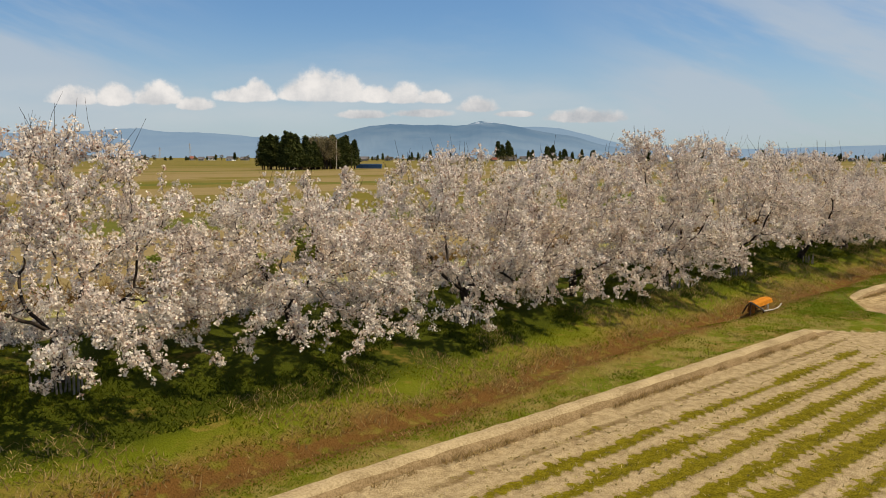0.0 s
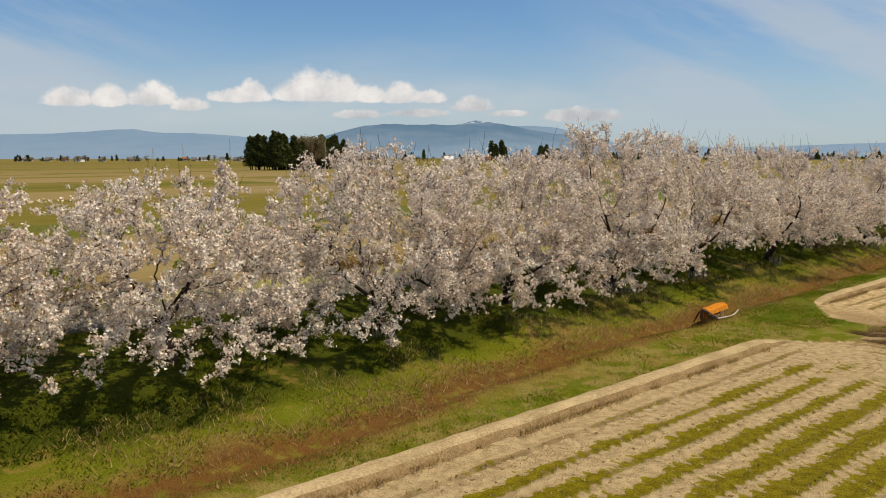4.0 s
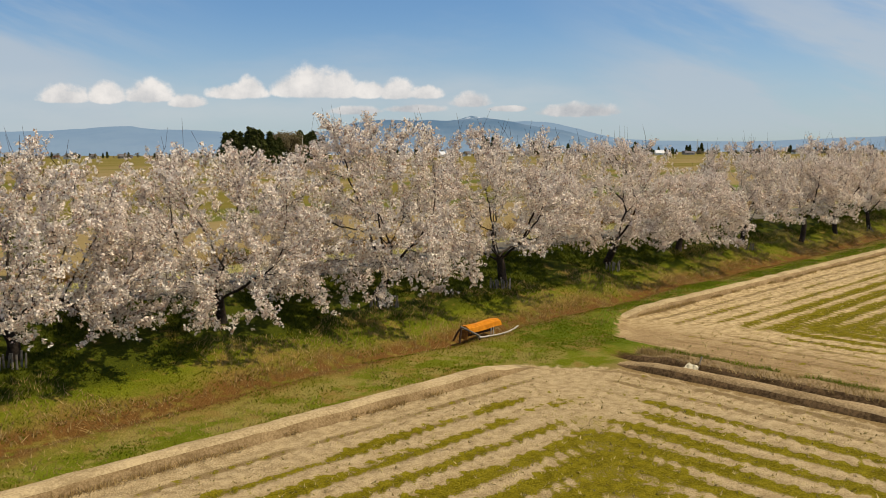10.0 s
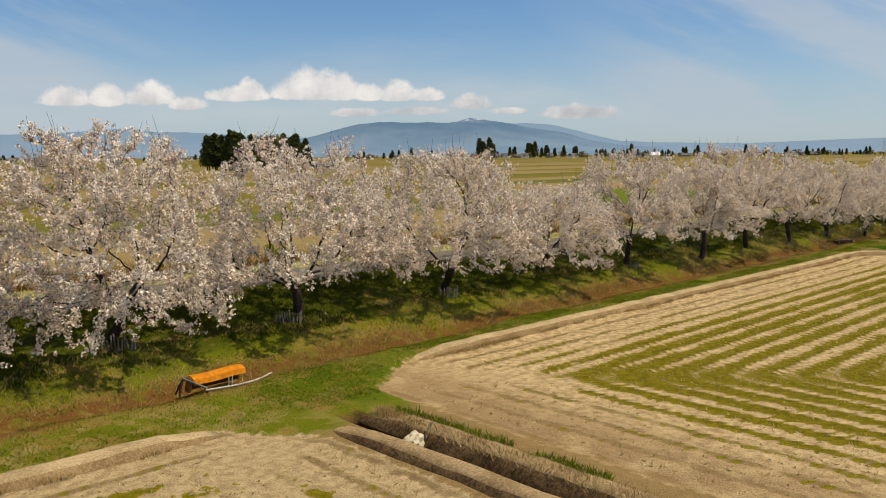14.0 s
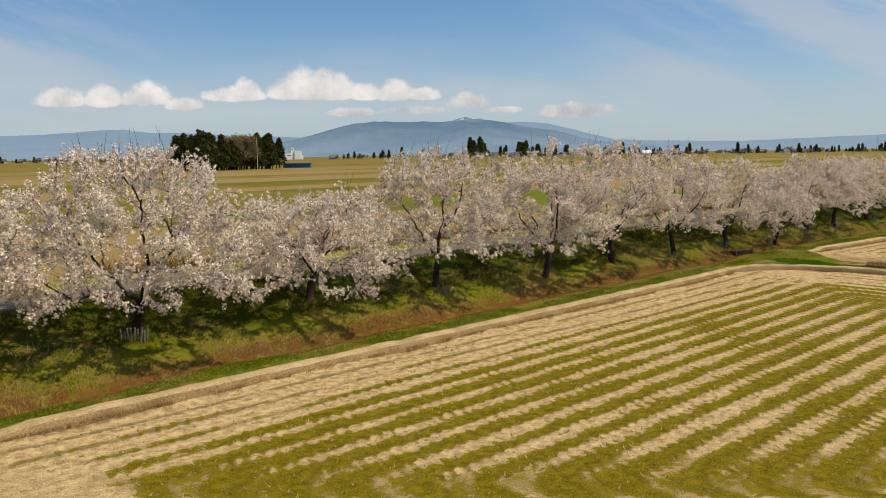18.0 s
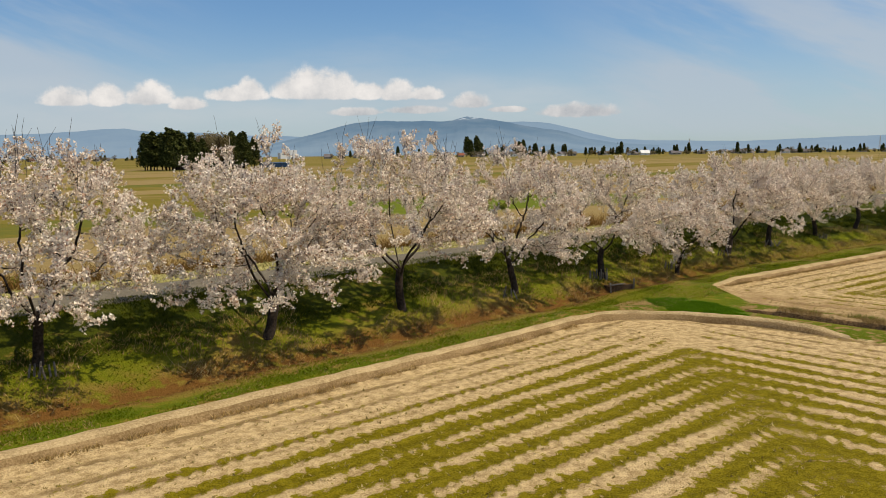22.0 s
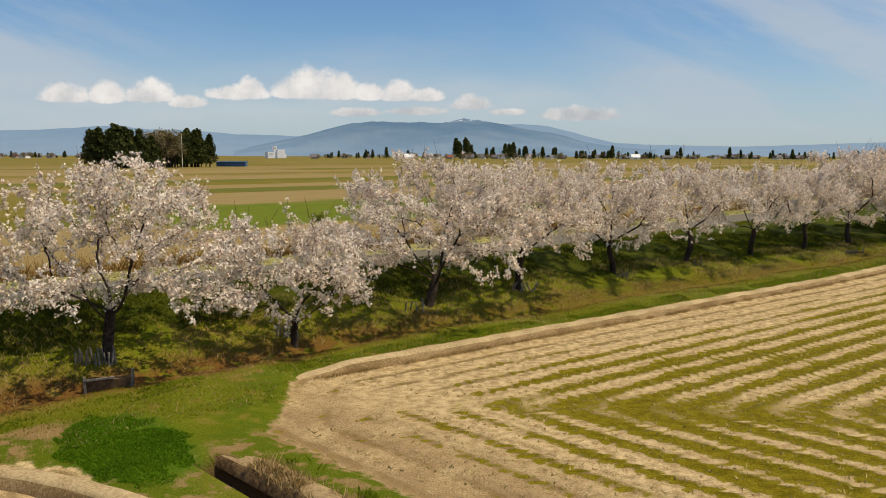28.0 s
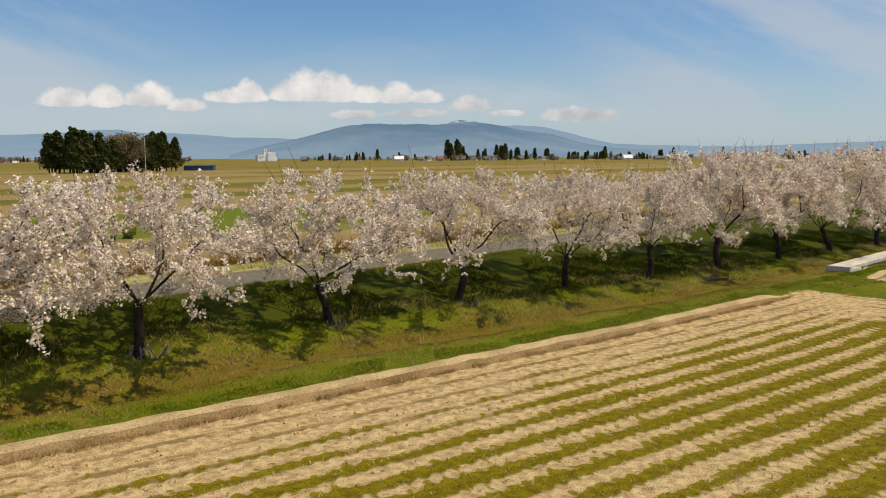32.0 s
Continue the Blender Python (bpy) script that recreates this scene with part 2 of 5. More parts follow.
    worn.operation = "DISTANCE"
    bank = g.mix(g.step(g.m("ADD", worn.outputs["Value"], g.m("MULTIPLY", g.m("SUBTRACT", n1, 0.5), 2.0)), 1.1, 0.7), bank, crumb)
    bank = g.mix(g.m("MULTIPLY", g.m("MULTIPLY", g.step(near, 0.95, 0.3), g.m("SUBTRACT", 1.0, g.m("MULTIPLY", g.step(east, 62.0, 74.0), 0.55))), g.step(m2, 0.32, 0.52)), bank, earth)
    bank = g.mix(g.m("MULTIPLY", g.m("MULTIPLY", g.step(foot, -1.15, -0.8), g.step(off, -0.25, -0.6)), g.m("MULTIPLY", g.step(east, 24.0, 27.0), g.step(m2, 0.40, 0.55))), bank, fresh)
    bank = g.mix(g.m("MULTIPLY", g.step(gate.outputs["Value"], 2.3, 1.4), g.step(g.m("ADD", g.m("MULTIPLY", m1, 0.5), g.m("MULTIPLY", m2, 0.5)), 0.45, 0.54)), bank, fresh)
    north = g.n("ShaderNodeSeparateXYZ", p).outputs[1]
    cut = None
    for at, end in ((22.95, 6.75), (60.2, 7.25)):
        here = g.m("MULTIPLY", g.step(g.m("ABSOLUTE", g.m("SUBTRACT", g.m("ADD", east, g.m("MULTIPLY", g.m("SUBTRACT", m2, 0.5), 0.2)), at)), 0.32, 0.20), g.step(north, end, end - 0.3))
        cut = here if cut is None else g.m("MAXIMUM", cut, here)
    bank = g.mix(cut, bank, g.mix(n3, (0.040, 0.022, 0.010), (0.13, 0.075, 0.034)))
    # stubble: tracks run round the field at an even pitch
    d = g.attribute("edge")
    wob = g.m("ADD", d, g.m("ADD", g.m("MULTIPLY", g.m("SUBTRACT", n1, 0.5), 0.34), g.m("MULTIPLY", g.m("SUBTRACT", n2, 0.5), 0.30)))
    wave = g.m("SINE", g.m("MULTIPLY", wob, 2 * math.pi / 0.74))
    along = g.m("ADD", g.m("ADD", g.attribute("along"), g.m("MULTIPLY", d, 0.55)), g.m("MULTIPLY", g.m("SUBTRACT", n2, 0.5), 0.30))
    fingers = g.m("SINE", g.m("MULTIPLY", along, 2 * math.pi / 0.30))
    grow = g.m("MAXIMUM", g.step(d, 0.4, 4.4), g.m("MULTIPLY", g.step(d, 0.5, 2.2), g.m("MULTIPLY", g.step(east, 24.0, 21.0), 0.85)))
    # bare turning places along the line where the tracks of two sides meet
    turn = g.m("ADD", g.attribute("mitre"), g.m("ADD", g.m("MULTIPLY", g.m("SUBTRACT", n1, 0.5), 5.0), g.m("MULTIPLY", g.m("SUBTRACT", n2, 0.5), 1.6)))
    turn = g.step(turn, 2.2, 0.2)
    wave = g.m("MULTIPLY", wave, g.m("SUBTRACT", 1.0, g.m("MULTIPLY", turn, 0.6)))
    bare, rank = g.m("MULTIPLY", turn, g.step(d, 4.0, 2.2)), g.m("MULTIPLY", turn, g.step(d, 2.8, 4.6))
    lack = g.m("MULTIPLY", g.m("SUBTRACT", g.m("ADD", g.m("MULTIPLY", n0, 0.6), g.m("MULTIPLY", n1, 0.4)), 0.5), 5.0)
    level = g.m("ADD", g.m("ADD", wave, lack), g.m("SUBTRACT", g.m("ADD", g.m("MULTIPLY", grow, 1.95), g.m("MULTIPLY", rank, 0.45)), g.m("ADD", 1.6, g.m("MULTIPLY", bare, 1.3))))
    level = g.m("ADD", level, g.m("ADD", g.m("MULTIPLY", g.m("MULTIPLY", fingers, g.step(n1, 0.35, 0.6)), 0.42), g.m("MULTIPLY", g.m("SUBTRACT", n2, 0.5), 3.2)))
    moss = g.step(g.m("ADD", level, g.m("MULTIPLY", g.m("SUBTRACT", n3, 0.5), 2.2)), -0.2, 0.4)
    soil = g.mix(g.step(g.m("ADD", g.m("MULTIPLY", n2, 0.6), g.m("MULTIPLY", n3, 0.4)), 0.36, 0.62), (0.295, 0.203, 0.094), (0.585, 0.44, 0.238))
    soil = g.mix(g.m("MULTIPLY", g.step(east, 26.0, 22.0), 0.35), soil, (0.27, 0.205, 0.118))
    brown = g.m("MULTIPLY", g.step(n1, 0.30, 0.56), g.step(wave, 0.45, 0.95))
    soil = g.mix(g.m("MULTIPLY", brown, 0.75), soil, (0.17, 0.108, 0.044))
    head = g.m("MAXIMUM", g.m("MULTIPLY", g.step(east, 24.2, 24.6), g.step(east, 28.0, 25.0)), g.m("MULTIPLY", g.step(east, 61.2, 61.7), g.step(east, 65.0, 62.2)))
    soil = g.mix(g.m("MULTIPLY", g.m("MULTIPLY", head, g.step(g.m("ADD", g.m("MULTIPLY", n1, 0.6), g.m("MULTIPLY", n2, 0.4)), 0.36, 0.54)), 0.75), soil, g.mix(n3, (0.15, 0.088, 0.038), (0.33, 0.215, 0.105)))
    olive = g.mix(g.step(g.m("ADD", g.m("MULTIPLY", n2, 0.5), g.m("MULTIPLY", n3, 0.5)), 0.35, 0.65), (0.085, 0.068, 0.002), (0.215, 0.172, 0.010))
    field = g.mix(moss, soil, olive)
    rim = g.m("ADD", d, g.m("ADD", g.m("MULTIPLY", g.m("SUBTRACT", n1, 0.5), 0.5), g.m("MULTIPLY", g.m("SUBTRACT", n2, 0.5), 0.5)))
    g.put(s.inputs["Base Color"], g.mix(g.step(rim, -0.08, 0.08), bank, field))
    relief = g.m("MULTIPLY", g.m("MULTIPLY", wave, -0.45), g.step(d, 0.0, 0.2))
    bump(g, s, g.m("ADD", relief, g.m("ADD", n2, n3)), 0.85, 0.05)
    return mat


def far_material():
    """The plain beyond the road: plots of stubble, moss and grass."""
    mat, g, s = material("far plots", 0.95)
    p = place(g)
    sep = g.n("ShaderNodeSeparateXYZ", p)
    a = g.m("FLOOR", g.m("DIVIDE", g.m("ADD", sep.outputs[0], g.m("MULTIPLY", g.noise(p, 0.004, 1), 60.0)), 110.0))
    b = g.m("FLOOR", g.m("DIVIDE", sep.outputs[1], 11.5))
    cell = g.n("ShaderNodeTexWhiteNoise", g.n("ShaderNodeCombineXYZ", a, b, 0.0).outputs[0])
    n1, n2 = g.noise(p, 0.12, 4), g.noise(g.scaled(p, 0.15, 2.0, 1.0), 0.9, 4)
    tan = g.mix(n2, (0.175, 0.122, 0.045), (0.31, 0.228, 0.098))
    olive = g.mix(n2, (0.095, 0.08, 0.008), (0.20, 0.16, 0.022))
    grass = g.mix(n2, (0.075, 0.082, 0.012), (0.15, 0.145, 0.024))
    col = g.mix(g.step(g.m("ADD", cell.outputs[0], g.m("MULTIPLY", g.m("SUBTRACT", n1, 0.5), 0.6)), 0.52, 0.80), tan, olive)
    col = g.mix(g.m("MULTIPLY", g.m("GREATER_THAN", cell.outputs[0], 0.93), g.step(n1, 0.3, 0.5)), col, grass)
    near = g.step(sep.outputs[1], 34.0, 24.0)
    col = g.mix(g.m("MULTIPLY", near, g.step(n1, 0.35, 0.6)), col, g.mix(n2, (0.16, 0.11, 0.035), (0.30, 0.215, 0.08)))
    col = g.mix(g.m("MULTIPLY", g.step(sep.outputs[1], 150.0, 420.0), 0.6), col, olive)
    wob = g.m("MULTIPLY", g.m("SUBTRACT", n1, 0.5), 14.0)
    mx, my = g.m("ADD", sep.outputs[0], wob), g.m("ADD", sep.outputs[1], wob)
    meadow = g.m("MULTIPLY", g.m("MULTIPLY", g.step(mx, 75.0, 79.0), g.step(mx, 113.0, 108.0)), g.m("MULTIPLY", g.step(my, 37.0, 40.0), g.step(my, 62.0, 58.0)))
    col = g.mix(g.m("MULTIPLY", meadow, 1.0), col, g.mix(g.m("ADD", g.m("MULTIPLY", n2, 0.5), g.m("MULTIPLY", g.noise(p, 0.7, 4), 0.5)), (0.052, 0.082, 0.006), (0.165, 0.190, 0.016)))
    g.put(s.inputs["Base Color"], col)
    bump(g, s, n2, 0.5, 0.1)
    return mat


M = {}
M["near"], M["far"] = near_material(), far_material()
M["asphalt"] = speckled("worn asphalt", (0.11, 0.096, 0.072), (0.18, 0.158, 0.12), 30, 0.9)
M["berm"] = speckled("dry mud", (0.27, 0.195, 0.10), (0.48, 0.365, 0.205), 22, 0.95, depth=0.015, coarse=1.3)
# darker mud for one flank: its shade is put into the colour
M["berm_shaded"] = speckled("dry mud, shaded flank", (0.17, 0.108, 0.048), (0.33, 0.23, 0.118), 26, 0.9, depth=0.02, coarse=1.1)
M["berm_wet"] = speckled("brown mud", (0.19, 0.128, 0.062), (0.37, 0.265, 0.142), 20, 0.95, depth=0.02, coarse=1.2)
# flank of the brown berms, with shade painted into the crumbling mud
M["berm_wet_shaded"] = speckled("crumbling mud, shaded flank", (0.070, 0.042, 0.020), (0.19, 0.118, 0.056), 16, 0.95, depth=0.03, coarse=2.0)
M["mud"] = speckled("ditch mud", (0.045, 0.025, 0.012), (0.10, 0.058, 0.026), 7, 0.9, depth=0.04)
M["bankgreen"] = speckled("grassy bund", (0.030, 0.030, 0.005), (0.085, 0.080, 0.013), 2, 0.95, depth=0.05)
M["vergeground"] = speckled("yellowed turf", (0.20, 0.18, 0.06), (0.40, 0.36, 0.15), 12, 0.95, depth=0.02)
M["bark"] = speckled("cherry bark", (0.020, 0.015, 0.012), (0.060, 0.046, 0.037), 18, 0.9, depth=0.02)
M["blossom"] = islands("cherry blossom", (0.70, 0.575, 0.475), (0.98, 0.92, 0.83), 0.25, 0.7, (0.50, 0.33, 0.24))
M["grass"] = islands("spring grass", (0.070, 0.083, 0.005), (0.235, 0.235, 0.018), 0.42)
# bank blades: deeper green, darkened further for the shade under the trees
M["shaded_grass"] = islands("bank grass darkened for shade", (0.026, 0.040, 0.003), (0.105, 0.120, 0.009), 0.3)
M["lush"] = islands("lush grass", (0.075, 0.118, 0.005), (0.20, 0.25, 0.014), 0.45)
M["deep"] = islands("deep green grass", (0.050, 0.125, 0.005), (0.13, 0.25, 0.010), 0.5)
M["straw"] = islands("straw", (0.23, 0.15, 0.055), (0.50, 0.37, 0.165), 0.35)
M["rust_grass"] = islands("withered grass", (0.15, 0.08, 0.022), (0.33, 0.20, 0.065), 0.3)
M["verge"] = islands("yellowed verge", (0.27, 0.25, 0.085), (0.47, 0.42, 0.175), 0.25)
M["stubble"] = islands("rice stubble", (0.20, 0.15, 0.05), (0.58, 0.46, 0.20), 0.15)
M["cedar"] = islands("cedar needles", (0.024, 0.036, 0.010), (0.095, 0.105, 0.030), 0.2)
M["bush"] = islands("young leaves", (0.16, 0.19, 0.03), (0.34, 0.37, 0.07), 0.4)
M["bare"] = islands("bare crown", (0.15, 0.12, 0.06), (0.30, 0.245, 0.135), 0.3)
M["wood"] = speckled("grey stake wood", (0.11, 0.097, 0.085), (0.25, 0.225, 0.195), 14, 0.9)
M["orange"] = speckled("orange paint", (0.42, 0.135, 0.010), (0.62, 0.225, 0.016), 9, 0.5)
M["rust"] = speckled("rusted steel", (0.05, 0.028, 0.018), (0.13, 0.07, 0.04), 20, 0.8, 0.3)
M["pipe"] = speckled("pale plastic pipe", (0.30, 0.27, 0.22), (0.50, 0.46, 0.40), 12, 0.6)
M["concrete"] = speckled("weathered concrete", (0.36, 0.33, 0.29), (0.60, 0.56, 0.50), 9, 0.9)
M["sack"] = speckled("pale plastic sack", (0.42, 0.37, 0.25), (0.62, 0.56, 0.40), 9, 0.6)
M["white"] = speckled("white render", (0.74, 0.74, 0.74), (0.86, 0.86, 0.85), 2, 0.8)
# white cladding whose bluish tint stands in for the haze of distance
M["silo"] = speckled("white cladding with painted haze", (0.66, 0.68, 0.72), (0.76, 0.78, 0.82), 2, 0.8)
M["wall"] = speckled("house wall", (0.26, 0.24, 0.22), (0.44, 0.41, 0.37), 2, 0.9)
M["roof"] = speckled("house roof", (0.10, 0.095, 0.10), (0.20, 0.18, 0.18), 3, 0.7)
M["redroof"] = speckled("red roof", (0.22, 0.07, 0.045), (0.32, 0.12, 0.08), 3, 0.7)
M["blue"] = speckled("blue sheeting", (0.03, 0.075, 0.16), (0.06, 0.13, 0.25), 2, 0.6)
M["glass"] = speckled("dark panes", (0.03, 0.035, 0.04), (0.06, 0.07, 0.08), 4, 0.2)


def mountain_material(name, low, high, haze_glow, snow):
    """Wooded slopes; emission paints the haze of kilometres of air, paler low down."""
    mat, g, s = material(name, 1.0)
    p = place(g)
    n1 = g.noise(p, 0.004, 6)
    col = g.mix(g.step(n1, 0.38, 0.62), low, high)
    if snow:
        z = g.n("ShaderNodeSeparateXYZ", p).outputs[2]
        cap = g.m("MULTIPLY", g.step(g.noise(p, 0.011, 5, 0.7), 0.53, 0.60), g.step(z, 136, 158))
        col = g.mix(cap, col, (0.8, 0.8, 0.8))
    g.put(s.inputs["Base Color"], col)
    # the haze is painted as emission, lighter towards the foot
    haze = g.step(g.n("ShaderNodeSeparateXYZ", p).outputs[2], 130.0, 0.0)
    g.put(s.inputs["Emission Color"], g.mix(g.m("MULTIPLY", haze, 0.55), haze_glow, (0.25, 0.36, 0.50)))
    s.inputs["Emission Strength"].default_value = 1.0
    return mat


M["hill"] = mountain_material("mountain with painted haze", (0.020, 0.035, 0.045), (0.055, 0.070, 0.075), (0.098, 0.182, 0.30), True)
M["hill_far"] = mountain_material("range with painted haze", (0.02, 0.03, 0.04), (0.035, 0.045, 0.05), (0.20, 0.315, 0.47), False)


# ---- building helpers ----
rng = np.random.default_rng(11)


def mesh_object(name, verts, faces, mats, parent=None, label="", smooth=False, indices=None):
    me = bpy.data.meshes.new(name)
    me.from_pydata([tuple(v) for v in verts] if not isinstance(verts, np.ndarray) else verts.tolist(), [],
                   faces if not isinstance(faces, np.ndarray) else faces.tolist())
    for mat in mats if isinstance(mats, (list, tuple)) else [mats]:
        me.materials.append(mat)
    if indices is not None:
        me.polygons.foreach_set("material_index", np.asarray(indices, dtype=np.int32))
    if smooth:
        me.polygons.foreach_set("use_smooth", np.ones(len(me.polygons), dtype=bool))
    ob = new(name, me)
    ob.parent = parent
    if label:
        ob["label"] = label
    return ob


def quick_mesh(name, co, size, mat, parent=None):
    """Many loose triangles (size 3) or quads (size 4) from an array of corners."""
    co = np.asarray(co, dtype=np.float32).reshape(-1, 3)
    n = len(co) // size
    me = bpy.data.meshes.new(name)
    me.vertices.add(len(co))
    me.vertices.foreach_set("co", co.ravel())
    me.loops.add(len(co))
    me.loops.foreach_set("vertex_index", np.arange(len(co), dtype=np.int32))
    me.polygons.add(n)
    me.polygons.foreach_set("loop_start", np.arange(n, dtype=np.int32) * size)
    me.materials.append(mat)
    me.update(calc_edges=True)
    me.validate()
    ob = new(name, me)
    ob.parent = parent
    return ob


def empty(name, label, category, group=""):
    return tagged(new(name), label, category, group)


def part(name, bm, mat, parent, label="", smooth=False):
    me = bpy.data.meshes.new(name)
    bm.to_mesh(me)
    bm.free()
    me.materials.append(mat)
    if smooth:
        me.polygons.foreach_set("use_smooth", np.ones(len(me.polygons), dtype=bool))
    ob = new(name, me)
    ob.parent = parent
    if label:
        ob["label"] = label
    return ob


def box(sx, sy, sz, at=(0, 0, 0), turn=(0, 0, 0), edge=0.0):
    bm = bmesh.new()
    bmesh.ops.create_cube(bm, size=1.0, matrix=pose(*at, *turn) @ Matrix.Diagonal((sx, sy, sz, 1)))
    if edge:
        bmesh.ops.bevel(bm, geom=bm.edges[:], offset=edge, segments=2, affect="EDGES")
    return bm


def tube_data(points, radii, sides):
    """Corners and faces of a tapered tube along a line of points."""
    pts = np.asarray(points, float)
    tang = np.gradient(pts, axis=0)
    tang /= np.linalg.norm(tang, axis=1)[:, None] + 1e-9
    ref = np.where(np.abs(tang[:, 2:3]) > 0.9, np.array([[1.0, 0, 0]]), np.array([[0, 0, 1.0]]))
    a = np.cross(tang, ref)
    a /= np.linalg.norm(a, axis=1)[:, None] + 1e-9
    b = np.cross(tang, a)
    ang = np.arange(sides) * 2 * np.pi / sides
    ring = a[:, None] * np.cos(ang)[None, :, None] + b[:, None] * np.sin(ang)[None, :, None]
    co = (pts[:, None] + ring * np.asarray(radii)[:, None, None]).reshape(-1, 3)
    i, k = np.meshgrid(np.arange(len(pts) - 1), np.arange(sides), indexing="ij")
    k2 = (k + 1) % sides
    faces = np.stack([i * sides + k, i * sides + k2, (i + 1) * sides + k2, (i + 1) * sides + k], -1).reshape(-1, 4)
    return co, faces


def tubes(name, lines, mat, parent=None, label="", sides=6):
    vs, fs, base = [], [], 0
    for points, radii, *s in lines:
        co, f = tube_data(points, radii, s[0] if s else sides)
        vs.append(co)
        fs.append(f + base)
        base += len(co)
    return mesh_object(name, np.concatenate(vs), np.concatenate(fs), mat, parent, label, smooth=True)


# ---- the lie of the land ----
def line(points):
    xs, ys = zip(*points)
    return lambda x: np.interp(x, xs, ys)


ditch_y = line([(-400, -20), (-20, 8.7), (0, 8.95), (7, 9.1), (12, 9.9), (18, 10.3), (24, 10.4), (34, 11.1), (55, 11.8), (66, 12.1), (75, 11.5), (86, 10.5), (95, 9.8), (130, 7.2), (600, -28)])
tree_y = line([(-400, -16), (-20, 13.0), (0, 13.3), (74, 13.3), (84, 12.7), (95, 11.8), (130, 9.2), (600, -26)])
road_y = line([(-400, -14), (-20, 15.2), (0, 15.4), (60, 15.6), (74, 15.5), (84, 15.9), (95, 16.5), (130, 18.5), (600, 40)])
berm_y = line([(-60, 7.2), (21.5, 7.5), (22.5, 8.8), (26.9, 9.2), (40, 9.35), (52, 9.5), (56, 9.75), (63.7, 10.1), (72.4, 9.3), (85.5, 8.1), (94, 7.7), (130, 5.0)])


def smooth(v, lo, hi):
    f = np.clip((v - lo) / (hi - lo), 0, 1)
    return f * f * (3 - 2 * f)


def field_edge(x, y):
    """How far a place lies inside the stubble field that it belongs to; negative outside."""
    top = berm_y(x) - y
    one = np.minimum(np.minimum(top, 22.0 - x), 0.81 * (20.7 - x) + 0.58 * (7.5 - y))
    two = np.minimum(top, np.minimum(x - 24.5, 58.55 - x))
    two = np.minimum(two, (66.75 - x - y) * 0.707)
    two = np.minimum(two, (x - 24.6) * 0.56 - (y - 7.7) * 0.83)
    three = np.minimum(top, np.minimum(x - 61.6, 95.5 - x))
    three = np.minimum(three, (x - 61.6) * 0.75 - (y - 7.6) * 0.66)
    four = np.minimum(top, x - 99.5)
    return np.maximum(np.maximum(one, two), np.maximum(three, four))


def mitre(x, y):
    """How far a place lies from the line where the tracks along the road meet those along a field's end."""
    top = berm_y(x) - y
    end = np.min([np.abs(top - np.abs(x - a)) + 9 * ((x - a) * s < -1) for a, s in ((22.0, -1), (24.5, 1), (58.55, -1), (61.6, 1), (95.5, -1))], axis=0)
    return np.minimum(end, 20.0)


def ground_z(x, y):
    yd, yr = ditch_y(x), road_y(x)
    z = np.zeros_like(x + y)
    edge = field_edge(x, y)
    outside = smooth(edge, 0.12, -0.38)
    verge = 0.12 - 0.02 * np.sin(x * 0.7)
    z = outside * (0.06 + (verge - 0.06) * smooth(y, yd - 4.5, yd - 2.5))
    z = z - 0.15 * np.exp(-((y - yd) / 0.40) ** 2) * (y > yd - 3)
    rise = smooth(y, yd + 0.1, yr - 0.2)
    rise = 0.6 * rise + 0.4 * np.clip((y - yd - 0.2) / np.maximum(yr - yd - 0.4, 0.1), 0, 1)
    z = np.where(y > yd, z * (1 - rise) + 1.2 * rise, z)
    z = np.where(y > yr, 1.2, z)
    far = smooth(y, yr + 4.6, yr + 6.6)
    z = np.where(y > yr + 3, 1.2 * (1 - far) - 0.1 * far, z)
    z = np.where(y > yr + 6.6, -0.1 + 0.5 * smooth(y, yr + 7.4, yr + 9.5), z)
    # the rut at the foot of the berms
    z = z - 0.05 * np.exp(-((edge - 0.5) / 0.16) ** 2)
    # the ditches that end at the two gateways
    rough = 0.5 * np.sin(0.83 * x + 1.7 * np.sin(0.61 * y)) + 0.3 * np.sin(2.1 * y + 1.1 * np.sin(1.3 * x)) + 0.2 * np.sin(3.7 * x - 2.9 * y)
    z = z + 0.07 * rough * smooth(y, yd - 3, yd - 2) * smooth(y, yr - 0.2, yr - 1.2) * (np.abs(x) < 200)
    for xc, top, deep in ((22.95, 6.45, 0.42), (60.2, 7.0, 0.42)):
        z = z - deep * np.exp(-((x - xc) / 0.19) ** 4) * smooth(y, top + 0.3, top - 0.2)
    return z


